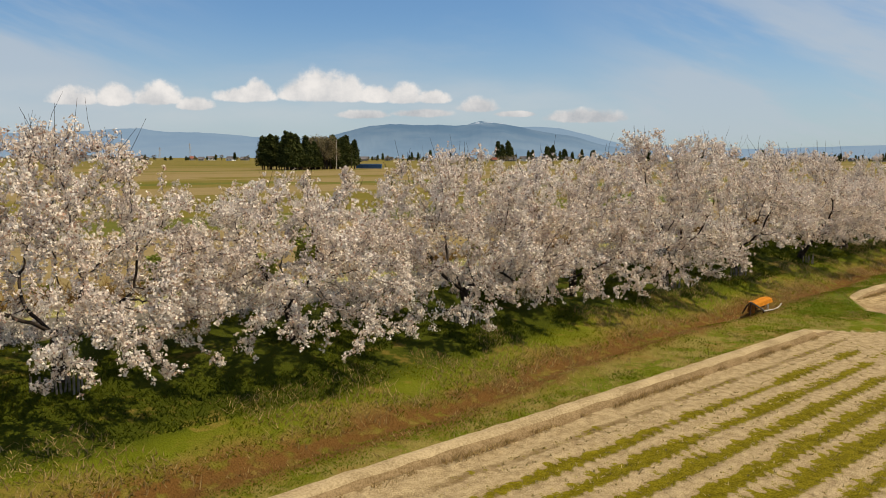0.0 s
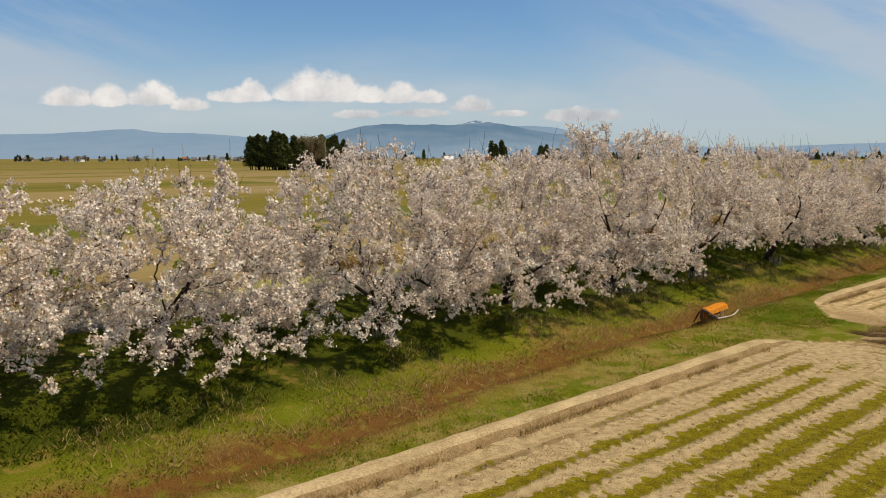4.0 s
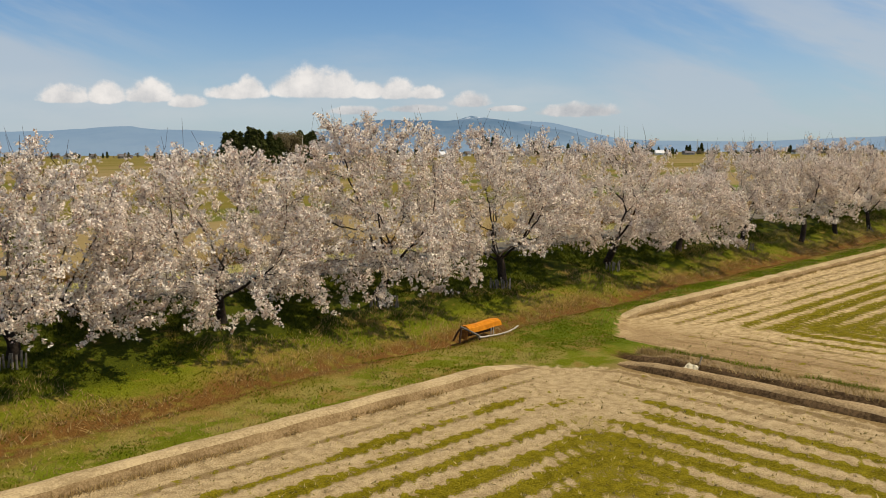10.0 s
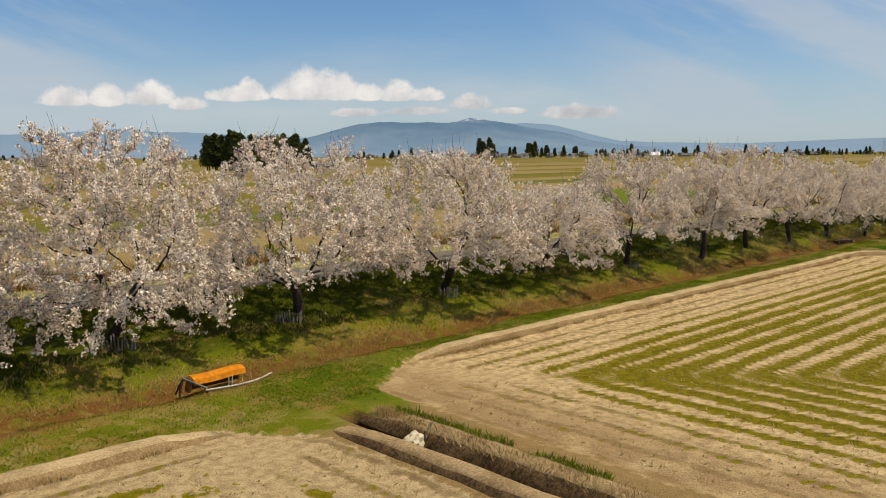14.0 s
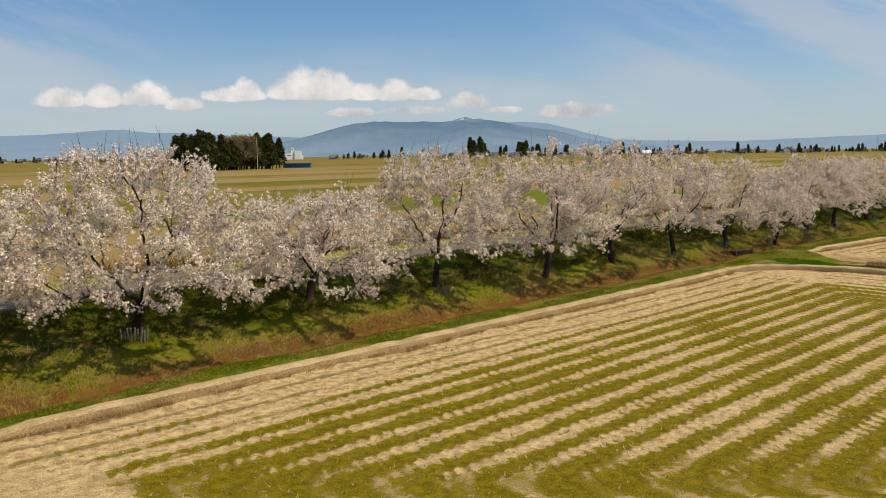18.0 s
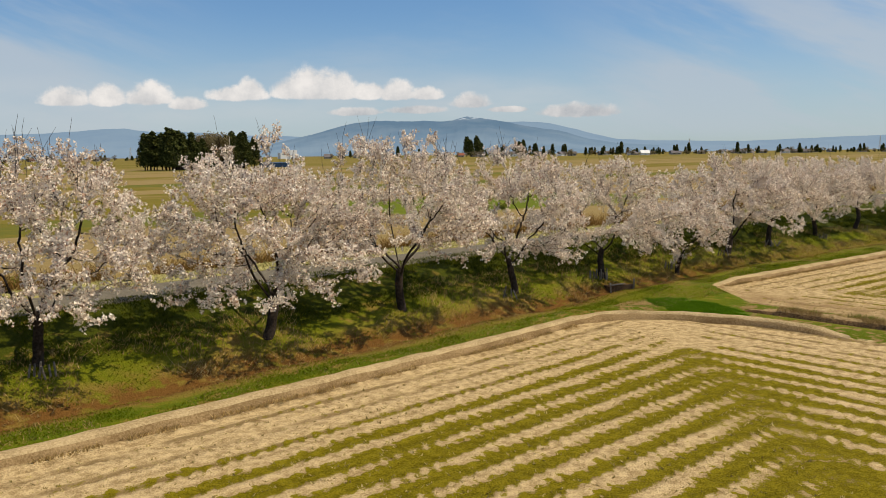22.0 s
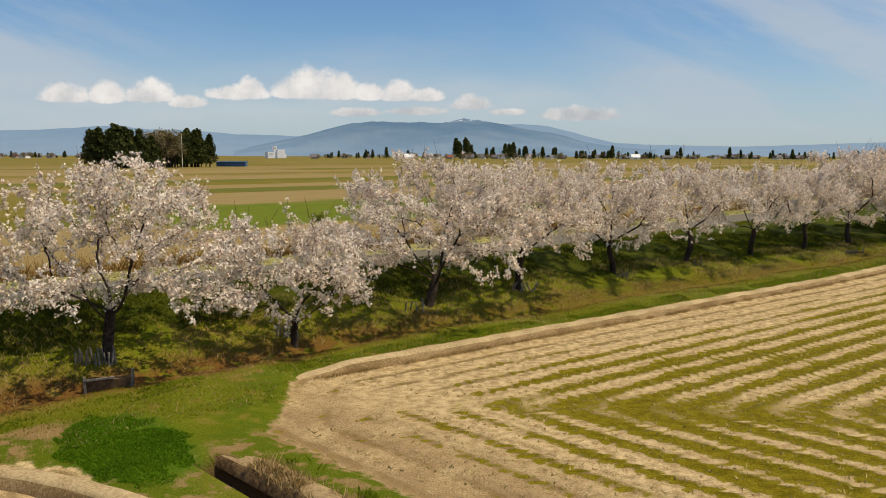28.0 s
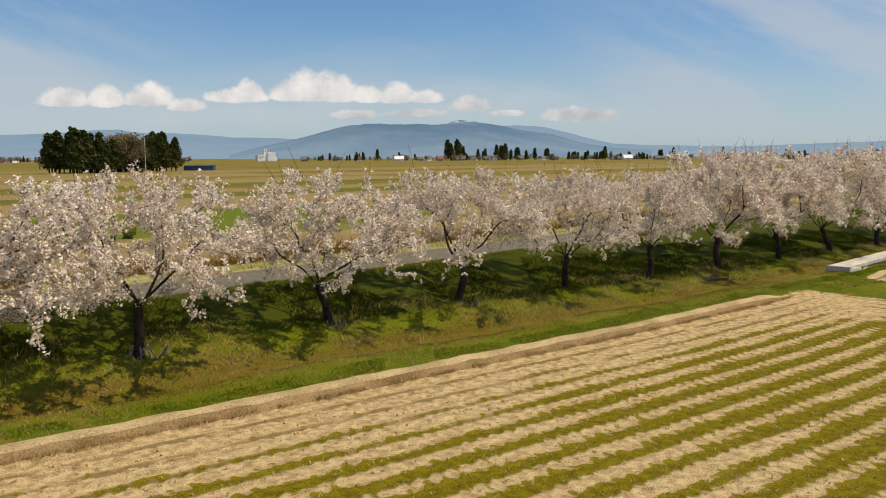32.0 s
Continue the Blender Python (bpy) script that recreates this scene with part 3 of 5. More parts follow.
def build_ground():
    gx = np.unique(np.round(np.concatenate([[-5000, -2500, -1200, -600, -300, -150, -90, -60, -40], np.arange(-30, 135, 0.6), np.arange(22.2, 24.2, 0.15),
                    np.arange(59.6, 61.2, 0.1), np.arange(19.4, 28, 0.2), np.arange(56, 65, 0.2), [140, 150, 165, 190, 230, 300, 420, 600, 900, 1600, 3000, 5000]]), 3))
    gy = np.unique(np.round(np.concatenate([[-5000, -2000, -800, -300, -120, -60, -35], np.arange(-25, 5, 0.6), np.arange(5, 16.6, 0.16), np.arange(16.6, 27, 0.45),
                    [28, 30, 33, 37, 42, 50, 60, 75, 95, 120, 160, 220, 320, 500, 800, 1400, 2600, 5000]]), 3))
    X, Y = np.meshgrid(gx, gy, indexing="ij")
    Z = ground_z(X, Y)
    nx, ny = X.shape
    idx = np.arange(nx * ny).reshape(nx, ny)
    faces = np.stack([idx[:-1, :-1], idx[1:, :-1], idx[1:, 1:], idx[:-1, 1:]], -1).reshape(-1, 4)
    cx, cy = (gx[:-1, None] + gx[1:, None]) / 2 + 0 * gy[None, :-1], (gy[None, :-1] + gy[None, 1:]) / 2 + 0 * gx[:-1, None]
    zone = np.zeros(cx.shape, dtype=int)
    zone = np.where(cy > road_y(cx) + 4.4, 1, zone)
    zone = np.where((np.abs(cx) > 170) | (cy < -60), 1, zone)
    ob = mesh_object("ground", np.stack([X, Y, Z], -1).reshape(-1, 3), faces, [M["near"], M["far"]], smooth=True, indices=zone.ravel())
    off = Y - ditch_y(X)
    for name, values in (("ditch", off), ("edge", field_edge(X, Y)), ("mitre", mitre(X, Y)), ("along", np.where(berm_y(X) - Y < field_edge(X, Y) + 0.01, X, Y))):
        ob.data.attributes.new(name, "FLOAT", "POINT").data.foreach_set("value", values.ravel().astype(np.float32))
    return tagged(ob, "flat farmland with stubble fields, grassy bank and ditch", "ground", kind="structure")


build_ground()


def strip(name, x0, x1, off0, off1, z, mat, label, category, step=1.0):
    xs = np.arange(x0, x1 + step, step)
    rows = [np.stack([xs, road_y(xs) + o, 0 * xs + zz], -1) for o, zz in ((off0, z - 0.06), (off0 + 0.03, z), (off1 - 0.03, z), (off1, z - 0.06))]
    co = np.concatenate(rows)
    n = len(xs)
    i = np.arange(n - 1)
    faces = np.concatenate([np.stack([k * n + i, k * n + i + 1, (k + 1) * n + i + 1, (k + 1) * n + i], -1) for k in range(3)])
    return tagged(mesh_object(name, co, faces, mat), label, category, kind="structure")


strip("road", -80, 220, 0.25, 2.65, 1.225, M["asphalt"], "narrow grey asphalt farm road on the bank", "road")


strip("road_verge", -80, 220, 2.72, 4.3, 1.222, M["vergeground"], "strip of yellowed turf beside the road", "verge")


# ---- mud berms round the fields ----
def berm(path, name, label, height=0.20, width=0.60, mat=None, step=0.35):
    pts = [Vector((*p, 0)) for p in path]
    line_pts = []
    for a, b in zip(pts, pts[1:]):
        n = max(1, int((b - a).length / step))
        line_pts += [a.lerp(b, k / n) for k in range(n)]
    line_pts.append(pts[-1])
    arr = np.array([[p.x, p.y] for p in line_pts])
    tang = np.gradient(arr, axis=0)
    tang /= np.linalg.norm(tang, axis=1)[:, None]
    side = np.stack([-tang[:, 1], tang[:, 0]], -1)
    prof = [(-0.5, -0.08), (-0.42, 0.1), (-0.30, 0.72), (-0.20, 0.95), (0.0, 1.0), (0.20, 0.96), (0.32, 0.70), (0.43, 0.1), (0.5, -0.08)]
    rows = []
    for k, (p, s) in enumerate(zip(arr, side)):
        end = min(1.0, 0.12 + 0.88 * min(k, len(arr) - 1 - k) / 3.0)
        for o, h in prof:
            q = p + s * o * width * (1 + 0.10 * noise.noise((p[0] * 1.3, p[1] * 1.3, o * 3)))
            jog = 0.035 * noise.noise((q[0] * 2.1, q[1] * 2.1, 5.0)) + 0.02 * noise.noise((q[0] * 6, q[1] * 6, 2.0))
            rows.append((q[0], q[1], (h * height * end + jog * (h > 0.3)) if h > 0 else -0.1))
    m, n = len(prof), len(arr)
    faces = [(k * m + j, k * m + j + 1, (k + 1) * m + j + 1, (k + 1) * m + j) for k in range(n - 1) for j in range(m - 1)]
    faces += [tuple(range(m)), tuple(range((n - 1) * m, n * m))[::-1]]
    # slot 1, one flank and both ends, takes the mud with painted shade
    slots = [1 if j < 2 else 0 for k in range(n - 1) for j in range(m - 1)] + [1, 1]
    return tagged(mesh_object(name, rows, faces, (list(mat) if isinstance(mat, tuple) else [mat] * 2) if mat else [M["berm"], M["berm_shaded"]], smooth=True, indices=slots), label, "mud berm", kind="structure")


xs = lambda a, b, s: [(float(x), float(berm_y(x))) for x in np.arange(a, b, s)]
berm([(x, y) for x, y in xs(-40, 20, 3)] + [(20.6, 7.5)], "field_berm_1", "dry brown mud berm edging the stubble field")
berm(xs(26.9, 55.1, 2) + [(56.3, 9.55), (57.1, 9.0), (57.75, 8.2), (58.3, 7.1), (58.62, 6.0), (58.7, 4.9), (58.68, 3.4)], "field_berm_2", "mud berm curving round the field corner")
berm([(58.85, 2.7), (58.85, 1.6), (58.8, -20)], "field_berm_3", "mud berm beside a small drain", 0.2, 0.5)
berm(xs(63.7, 94, 2), "field_berm_4", "straight dry mud berm along the stubble field")
berm([(22.35, 6.2), (22.4, 3.0), (22.35, -20)], "field_berm_5", "steep brown mud berm beside the drain", 0.20, 0.66, (M["berm_wet"], M["berm_wet_shaded"]))
berm([(23.45, 6.4), (23.45, 0), (23.45, -20)], "field_berm_6", "low ridge tufted with straw between fields", 0.17, 0.75, (M["berm_wet"], M["berm_wet_shaded"]))
berm([(60.62, 7.2), (60.64, 0), (60.62, -20)], "field_berm_7", "low ridge with straw and green tufts", 0.12, 0.6, (M["berm_wet"], M["berm_wet_shaded"]))
berm(xs(100, 130, 3), "field_berm_8", "mud berm of the farthest stubble field")


# ---- cherry trees ----
def crown_goals(r, seed, n, height, spread, fork, base, low):
    """Places that the twigs of one crown grow towards: an uneven dome, hollow round the fork, with hanging sprays."""
    goals = []
    while len(goals) < n:
        az, f = r.uniform(0, 6.283), r.random() ** 0.5
        c, s = math.cos(az), math.sin(az)
        lobe = 0.97 + 0.26 * noise.noise((c * 1.3, s * 1.3, seed)) + 0.16 * noise.noise((c * 3.6, s * 3.6, seed + 5.0))
        if r.random() < low:
            f = 0.45 + 0.55 * f
            z = base * (1.0 - (0.85 if base < 1.3 else 0.5) * r.random() ** 1.2)
            if noise.noise((c * f * 3.0, s * f * 3.0, seed + 20.0)) < -0.05:
                continue
        else:
            roof = (1.0 - f ** 3.2) ** 0.55
            top = fork + 0.5 + (height - fork - 0.5) * roof * (1.0 + 0.13 * noise.noise((c * f * 2.1, s * f * 2.1, seed + 9.0)) + 0.10 * noise.noise((c * f * 6.0, s * f * 6.0, seed + 4.0)))
            bowl = base + (fork + (0.40 if low > 0.25 else 0.52) * (height - fork) - base) * max(0.0, 1.0 - (f / 0.78) ** 2)
            if top < bowl + 0.1:
                bowl = top - 0.5
            z = bowl + (top - bowl) * r.random() ** 0.8
        p = (c * f * spread * lobe, s * f * spread * lobe, z)
        if noise.noise((p[0] * 0.95, p[1] * 0.95, p[2] * 1.25 + seed)) < (-0.10 if low > 0.25 else 0.0):
            continue
        goals.append(p)
    return np.array(goals)


def grow_tree(seed, height, spread, fork, base, low, n, step, reach):
    """Nodes and parents of one cherry: a short trunk, spreading limbs, and twigs that grow to the nearest free places of the crown."""
    r = np.random.default_rng(seed)
    goals = crown_goals(r, seed, n, height, spread, fork, base, low)
    nodes, parent = [np.array([0.0, 0.0, -0.25])], [-1]

    def bough(start, way, length, lift):
        p, d, at = nodes[start], np.array(way, float), start
        for _ in range(max(1, int(length / step))):
            d = d + r.normal(0, 0.10, 3) + np.array([0, 0, lift])
            d /= np.linalg.norm(d)
            p = p + d * step
            nodes.append(p)
            parent.append(at)
            at = len(nodes) - 1
        return at

    lean = r.normal(0, 0.10, 2)
    top = bough(0, (lean[0], lean[1], 1), fork + 0.25, 0.05)
    count, turn = int(r.integers(4, 6)), r.uniform(0, 6.28)
    for i in range(count):
        az, tilt = turn + i * 6.283 / count + r.normal(0, 0.25), r.uniform(0.50, 0.95)
        bough(top - (i % 3), (math.cos(az) * math.cos(tilt), math.sin(az) * math.cos(tilt), math.sin(tilt)), spread * r.uniform(0.35, 0.6), r.uniform(-0.03, 0.05))
    bough(top, (r.normal(0, 0.3), r.normal(0, 0.3), 1), (height - fork) * 0.2, 0.0)
    fresh = np.arange(top, len(nodes))
    gap, near = np.full(n, 1e9), np.zeros(n, int)
    for _ in range(70):
        pts = np.array([nodes[k] for k in fresh])
        d2 = ((goals[:, None] - pts[None]) ** 2).sum(-1)
        best = d2.argmin(1)
        closer = d2[np.arange(len(goals)), best] < gap
        gap[closer], near[closer] = d2[np.arange(len(goals)), best][closer], fresh[best[closer]]
        live = gap > (reach * step) ** 2
        goals, gap, near = goals[live], gap[live], near[live]
        if len(goals) == 0:
            break
        origin = np.array(nodes)[near]
        way = goals - origin
        way /= np.linalg.norm(way, axis=1)[:, None]
        pull = {}
        for k, w in zip(near, way):
            pull[k] = pull.get(k, 0) + w
        first = len(nodes)
        for k, w in pull.items():
            w = w / (np.linalg.norm(w) + 1e-6) + r.normal(0, 0.20, 3) + np.array([0, 0, 0.08])
            nodes.append(nodes[k] + w / np.linalg.norm(w) * step)
            parent.append(k)
        fresh = np.arange(first, len(nodes))
    return np.array(nodes), np.array(parent), top


def prisms(a, b, ra, rb):
    """Three-sided tapered sticks from places a to places b: corners and faces."""
    way = b - a
    way /= np.linalg.norm(way, axis=1)[:, None] + 1e-9
    ref = np.where(np.abs(way[:, 2:3]) > 0.9, np.array([[1.0, 0, 0]]), np.array([[0, 0, 1.0]]))
    u = np.cross(way, ref)
    u /= np.linalg.norm(u, axis=1)[:, None]
    v = np.cross(way, u)
    ring = [u * math.cos(t) + v * math.sin(t) for t in (0, 2.094, 4.189)]
    co = np.stack([a + q * ra[:, None] for q in ring] + [b + q * rb[:, None] for q in ring], 1)
    base = np.arange(len(a))[:, None] * 6
    faces = np.concatenate([base + np.array([[k, (k + 1) % 3, 3 + (k + 1) % 3, 3 + k]]) for k in range(3)])
    return co.reshape(-1, 3), faces


def petals(places, size, per, seed, three=False, loose=0.55):
    """Small crumpled faces round each place, turned at random: a bunch of blossom."""
    r = np.random.default_rng(seed)
    n = len(places) * per
    mid = np.repeat(places, per, axis=0) + r.normal(0, size * loose, (n, 3))
    a = r.normal(0, 1, (n, 3))
    a /= np.linalg.norm(a, axis=1)[:, None]
    b = np.cross(a, r.normal(0, 1, (n, 3)))
    b /= np.linalg.norm(b, axis=1)[:, None] + 1e-9
    s = size * r.uniform(0.55, 1.15, (n, 1))
    c = np.cross(a, b)
    if three:
        return np.stack([mid + a * s, mid + b * s * 0.85 - a * s * 0.5, mid - b * s * 0.85 - a * s * 0.5], 1)
    return np.stack([mid + a * s, mid + b * s * 0.8 + c * s * 0.25, mid - a * s, mid - b * s * 0.8 + c * s * 0.25], 1)


def cherry(seed, height, spread, fork, base, low, label, n=1150, step=0.115, per=11, size=0.033, shoots=14, spur=1.45):
    """One cherry tree; height and spread in metres over its foot."""
    r = np.random.default_rng(seed + 700)
    nodes, parent, top = grow_tree(seed, height, spread, fork, base, low, n, step, 2.1)
    count = len(nodes)
    area = np.zeros(count)
    for k in range(count - 1, 0, -1):
        area[k] = max(area[k], 0.0046 ** 2.08)
        area[parent[k]] += area[k]
    rad = area ** (1 / 2.08)
    rad[:top + 1] = np.linspace(0.13, 0.10, top + 1) * (spread / 2.7)
    rad[0], rad[1] = 0.20, 0.16
    tree = empty("cherry_tree", label, "cherry tree", "cherry trees along the road")
    tubes("trunk", [(nodes[:top + 1], rad[:top + 1], 9)], M["bark"], tree, "dark rough trunk")
    # the thick boughs, each from its fork to where it thins out
    heir = {}
    for k in range(1, count):
        p = parent[k]
        if p not in heir or rad[k] > rad[heir[p]]:
            heir[p] = k
    for k in range(top + 1, count):
        if rad[k] > 0.026 and (heir[parent[k]] != k or parent[k] <= top):
            chain = [parent[k], k]
            while chain[-1] in heir and rad[heir[chain[-1]]] > 0.014:
                chain.append(heir[chain[-1]])
            if len(chain) > 3:
                wide = rad[chain].copy()
                wide[0] = min(wide[0], wide[1] * 1.15)
                tubes("limb", [(nodes[chain], wide, 6)], M["bark"], tree)
    thin = np.where((rad < 0.030) & (np.arange(count) > top))[0]
    par = parent[thin]
    # short spurs that carry the bunches
    carry = thin[rad[thin] < 0.017]
    n_spur = int(len(carry) * spur)
    foot = r.choice(carry, n_spur)
    out = nodes[foot] - np.array([0, 0, fork + 0.25 * height])
    out /= np.linalg.norm(out, axis=1)[:, None] + 1e-9
    way = out * 0.8 + r.normal(0, 0.60, (n_spur, 3)) + np.array([0, 0, 0.30])
    way /= np.linalg.norm(way, axis=1)[:, None]
    length = r.uniform(0.10, 0.36, n_spur)
    tip = nodes[foot] + way * length[:, None]
    starts, ends = np.concatenate([nodes[par], nodes[foot]]), np.concatenate([nodes[thin], tip])
    ra = np.concatenate([np.minimum(rad[par], rad[thin] * 1.2), np.full(n_spur, 0.0042)])
    rb = np.concatenate([rad[thin], np.full(n_spur, 0.0028)])
    co, faces = prisms(starts, ends, ra, rb)
    tagged(mesh_object("twig_mass", co, faces, M["bark"], tree), kind="stuff")
    if shoots:
        high = carry[np.argsort(-nodes[carry][:, 2])][:shoots * 5]
        lines = []
        for k in r.choice(high, shoots):
            way = np.array([r.normal(0, 0.28), r.normal(0, 0.28), 1.0])
            long = r.uniform(0.2, 0.9)
            lines.append(([nodes[k], nodes[k] + way * long * 0.5 + r.normal(0, 0.03, 3), nodes[k] + way * long], [0.006, 0.005, 0.003], 3))
        tagged(tubes("shoot_mass", lines, M["bark"], tree, "leafless upright shoots"), kind="stuff")
    bunches = np.concatenate([nodes[carry]] + [nodes[foot] + (tip - nodes[foot]) * t for t in (0.5, 1.0)])
    bunches = bunches + r.normal(0, 0.018, bunches.shape)
    bunches = bunches[bunches[:, 2] > 0.2]
    tagged(quick_mesh("blossom_crown", petals(bunches, size, per, seed + 5, True, 0.8), 3, M["blossom"], tree), "pale pink open blossom", kind="stuff")
    tree["crown_top"] = float(np.percentile(bunches[:, 2], 99.5))
    return tree


TALL = "tall spreading cherry tree in full pale blossom, branches hanging low"
MID = "cherry tree with dark trunk and round blossoming crown"
SMALL = "small low cherry tree in blossom on the bank"
# along the road: place, top over the field, radius of the crown, height of the fork, of the crown's hem, share of hanging sprays
ROW = [(-8.5, 13.2, 5.4, 2.9, 1.0, 1.2, 0.2), (-3.6, 13.2, 5.4, 3.0, 0.9, 1.2, 0.3), (1.2, 13.3, 5.5, 3.0, 0.9, 1.2, 0.34), (6.3, 13.2, 4.6, 3.0, 0.8, 1.1, 0.4), (11.5, 13.2, 5.1, 3.0, 0.9, 1.2, 0.36),
       (16.3, 13.3, 4.95, 2.8, 0.9, 1.1, 0.34), (20.9, 13.3, 5.75, 3.0, 1.0, 1.2, 0.28), (26.3, 13.35, 5.5, 3.25, 0.9, 1.35, 0.24), (31.9, 13.3, 5.2, 3.2, 0.95, 1.4, 0.22), (37.2, 13.5, 3.9, 3.0, 0.9, 1.15, 0.16),
       (42.1, 13.3, 5.1, 2.52, 1.05, 1.85, 0.12), (47.2, 12.9, 5.25, 2.91, 1.2, 1.85, 0.1), (51.7, 13.0, 5.3, 2.72, 1.15, 1.95, 0.07), (56.5, 13.0, 5.0, 2.52, 1.2, 2.05, 0.04), (61.0, 12.9, 4.5, 2.72, 1.1, 1.95, 0.07),
       (65.3, 12.5, 3.2, 2.04, 0.75, 1.45, 0.07), (70.1, 12.95, 4.55, 3.1, 0.9, 1.85, 0.1), (73.9, 12.9, 4.4, 2.62, 1.3, 2.05, 0.03), (79.0, 12.95, 4.35, 2.52, 1.2, 1.85, 0.06), (83.4, 12.75, 4.3, 2.62, 1.2, 2.05, 0.03),
       (88.1, 12.4, 4.2, 2.52, 1.2, 2.05, 0.05), (92.3, 12.05, 4.2, 2.33, 1.2, 1.95, 0.05), (96.7, 11.7, 4.85, 2.91, 1.2, 2.05, 0.04), (101.3, 11.4, 4.9, 2.81, 1.2, 2.05, 0.04), (105.8, 11.0, 5.0, 2.81, 1.2, 2.05, 0.05)]
for k, (x, y, top, spread, fork, hem, low) in enumerate(ROW):
    z = float(ground_z(np.array([x]), np.array([y]))[0]) + 0.02
    label = SMALL if top < 4.0 else (TALL if top > 5.05 else MID)
    near = -5 < x < 95
    tree = cherry(300 + 7 * k, top - z, spread, fork, hem, low, label, n=int((1150 if near else 800) * (spread / 2.8) ** 1.5), per=10 if near else 8, size=0.036 if near else 0.048, shoots=46 if top > 5.05 else 10)
    tree.matrix_basis = pose(x, y, z, 0, 0, 0)
    tree.scale = (1, 1, (top - z) / tree["crown_top"])
far_trees = [cherry(s, 4.8, 2.8, 1.1, 1.4, 0.05, MID, 420, 0.16, 4, 0.075, 8) for s in (71, 83, 95)]
for k, x in enumerate([110.5, 115.2, 120.0, 124.6, 129.4, 134, 139, 144.5, 150, 156, 162, 168, 175]):
    y = float(tree_y(x)) + 0.18 * math.sin(k * 2.3)
    z = float(ground_z(np.array([x]), np.array([y]))[0]) + 0.02
    own = far_trees[k % 3]
    tree = own if k < 3 else copy_thing(own, pose(0, 0, 0))
    size = (5.05 + 0.2 * math.sin(k * 1.9) - z) / own["crown_top"]
    tree.matrix_basis = pose(x, y, z, 0, 0, (k * 137.5) % 360)
    tree.scale = (size, size, size)


# ---- things on the verge ----
def rod(points, radius, sides=8):
    pts = [np.array(p, float) for p in points]
    return (pts, [radius] * len(pts), sides)


def sluice_cover():
    """An orange steel cover lying on the verge, rusted bows at one end and a pale pipe along its foot."""
    root = empty("sluice_cover", "orange painted steel cover with rusty bows lying on the grass verge", "farm implement")
    root.matrix_basis = pose(21.12, 10.08, 0.06, 0, 0, 4) @ Matrix.Scale(0.8, 4)
    bm = bmesh.new()
    prof = [(-0.20, 0.24), (-0.16, 0.38), (-0.02, 0.45), (0.16, 0.44), (0.17, 0.42), (-0.01, 0.425), (-0.14, 0.365), (-0.18, 0.24)]
    rings = [[bm.verts.new((x, y, z + 0.02 * x + 0.012 * math.sin(x * 5))) for y, z in prof] for x in np.linspace(0.34, 1.95, 9)]
    for a, b in zip(rings, rings[1:]):
        for k in range(len(prof)):
            bm.faces.new((a[k], a[(k + 1) % 8], b[(k + 1) % 8], b[k]))
    bm.faces.new(rings[0]), bm.faces.new(rings[-1][::-1])
    part("cover", bm, M["orange"], root, "faded orange sheet cover")
    part("side_panel", box(1.55, 0.03, 0.26, (1.12, 0.10, 0.20), (0, 0, 0), 0.008), M["rust"], root, "dark rusted panel")
    part("end_plate", box(0.03, 0.30, 0.30, (0.26, -0.02, 0.20), (0, 10, 0), 0.01), M["rust_orange"], root, "rusted orange end plate")
    for x in (1.38, 1.50):
        part("leg", box(0.028, 0.028, 0.32, (x, -0.20, 0.12), (0, 4, 0), 0.005), M["pipe"], root)
    hoop = [(0.02 + 0.03 * k, 0.24 - 0.04 * k, 0.0 + 0.44 * math.sin(k / 8 * math.pi * 0.62)) for k in range(9)]
    tubes("bow", [rod(hoop, 0.032)], M["rust"], root, "bent rusty bow")
    tubes("bow", [rod([(-0.05, -0.10, 0.0), (-0.02, -0.10, 0.22), (0.05, -0.08, 0.42)], 0.035)], M["rust"], root, "bent rusty bow")
    tubes("brace", [rod([(0.03, -0.06, 0.50), (0.30, -0.22, 0.34), (0.62, -0.38, 0.14)], 0.032)], M["steel"], root, "grey steel brace")
    tubes("strut", [rod([(0.64, -0.38, 0.16), (0.60, -0.38, 0.06), (0.58, -0.38, -0.04)], 0.035)], M["rust"], root)
    tubes("pipe", [rod([(0.55, -0.40, 0.12), (0.9, -0.40, 0.09), (1.6, -0.40, 0.05), (2.1, -0.36, 0.05), (2.5, -0.28, 0.07), (2.8, -0.22, 0.12)], 0.03)], M["pipe"], root, "pale pipe")


M["rust_orange"] = speckled("rusted orange paint", (0.13, 0.05, 0.015), (0.36, 0.15, 0.03), 16, 0.8)
M["steel"] = speckled("dull grey steel", (0.10, 0.09, 0.08), (0.20, 0.18, 0.16), 20, 0.6, 0.3)


def sack_in_drain():
    root = empty("plastic_sack", "crumpled pale plastic sack with a stick in the drain", "sack")
    root.matrix_basis = pose(22.9, 4.55, 0.0, 0, 0, 20)
    bm = bmesh.new()
    bmesh.ops.create_icosphere(bm, subdivisions=3, radius=1.0, matrix=Matrix.Diagonal((0.23, 0.17, 0.28, 1)))
    for v in bm.verts:
        v.co *= 1 + 0.35 * noise.noise(v.co * 9)
        v.co.z = min(max(v.co.z - 0.04, -0.36), 0.13 + 0.25 * v.co.x + 0.04 * noise.noise(v.co * 14))
    part("sack", bm, M["sack"], root)
    tubes("stick", [rod([(0.16, -0.10, -0.3), (0.26, -0.13, 0.05), (0.40, -0.17, 0.27)], 0.022)], M["pipe"], root, "weathered stick")


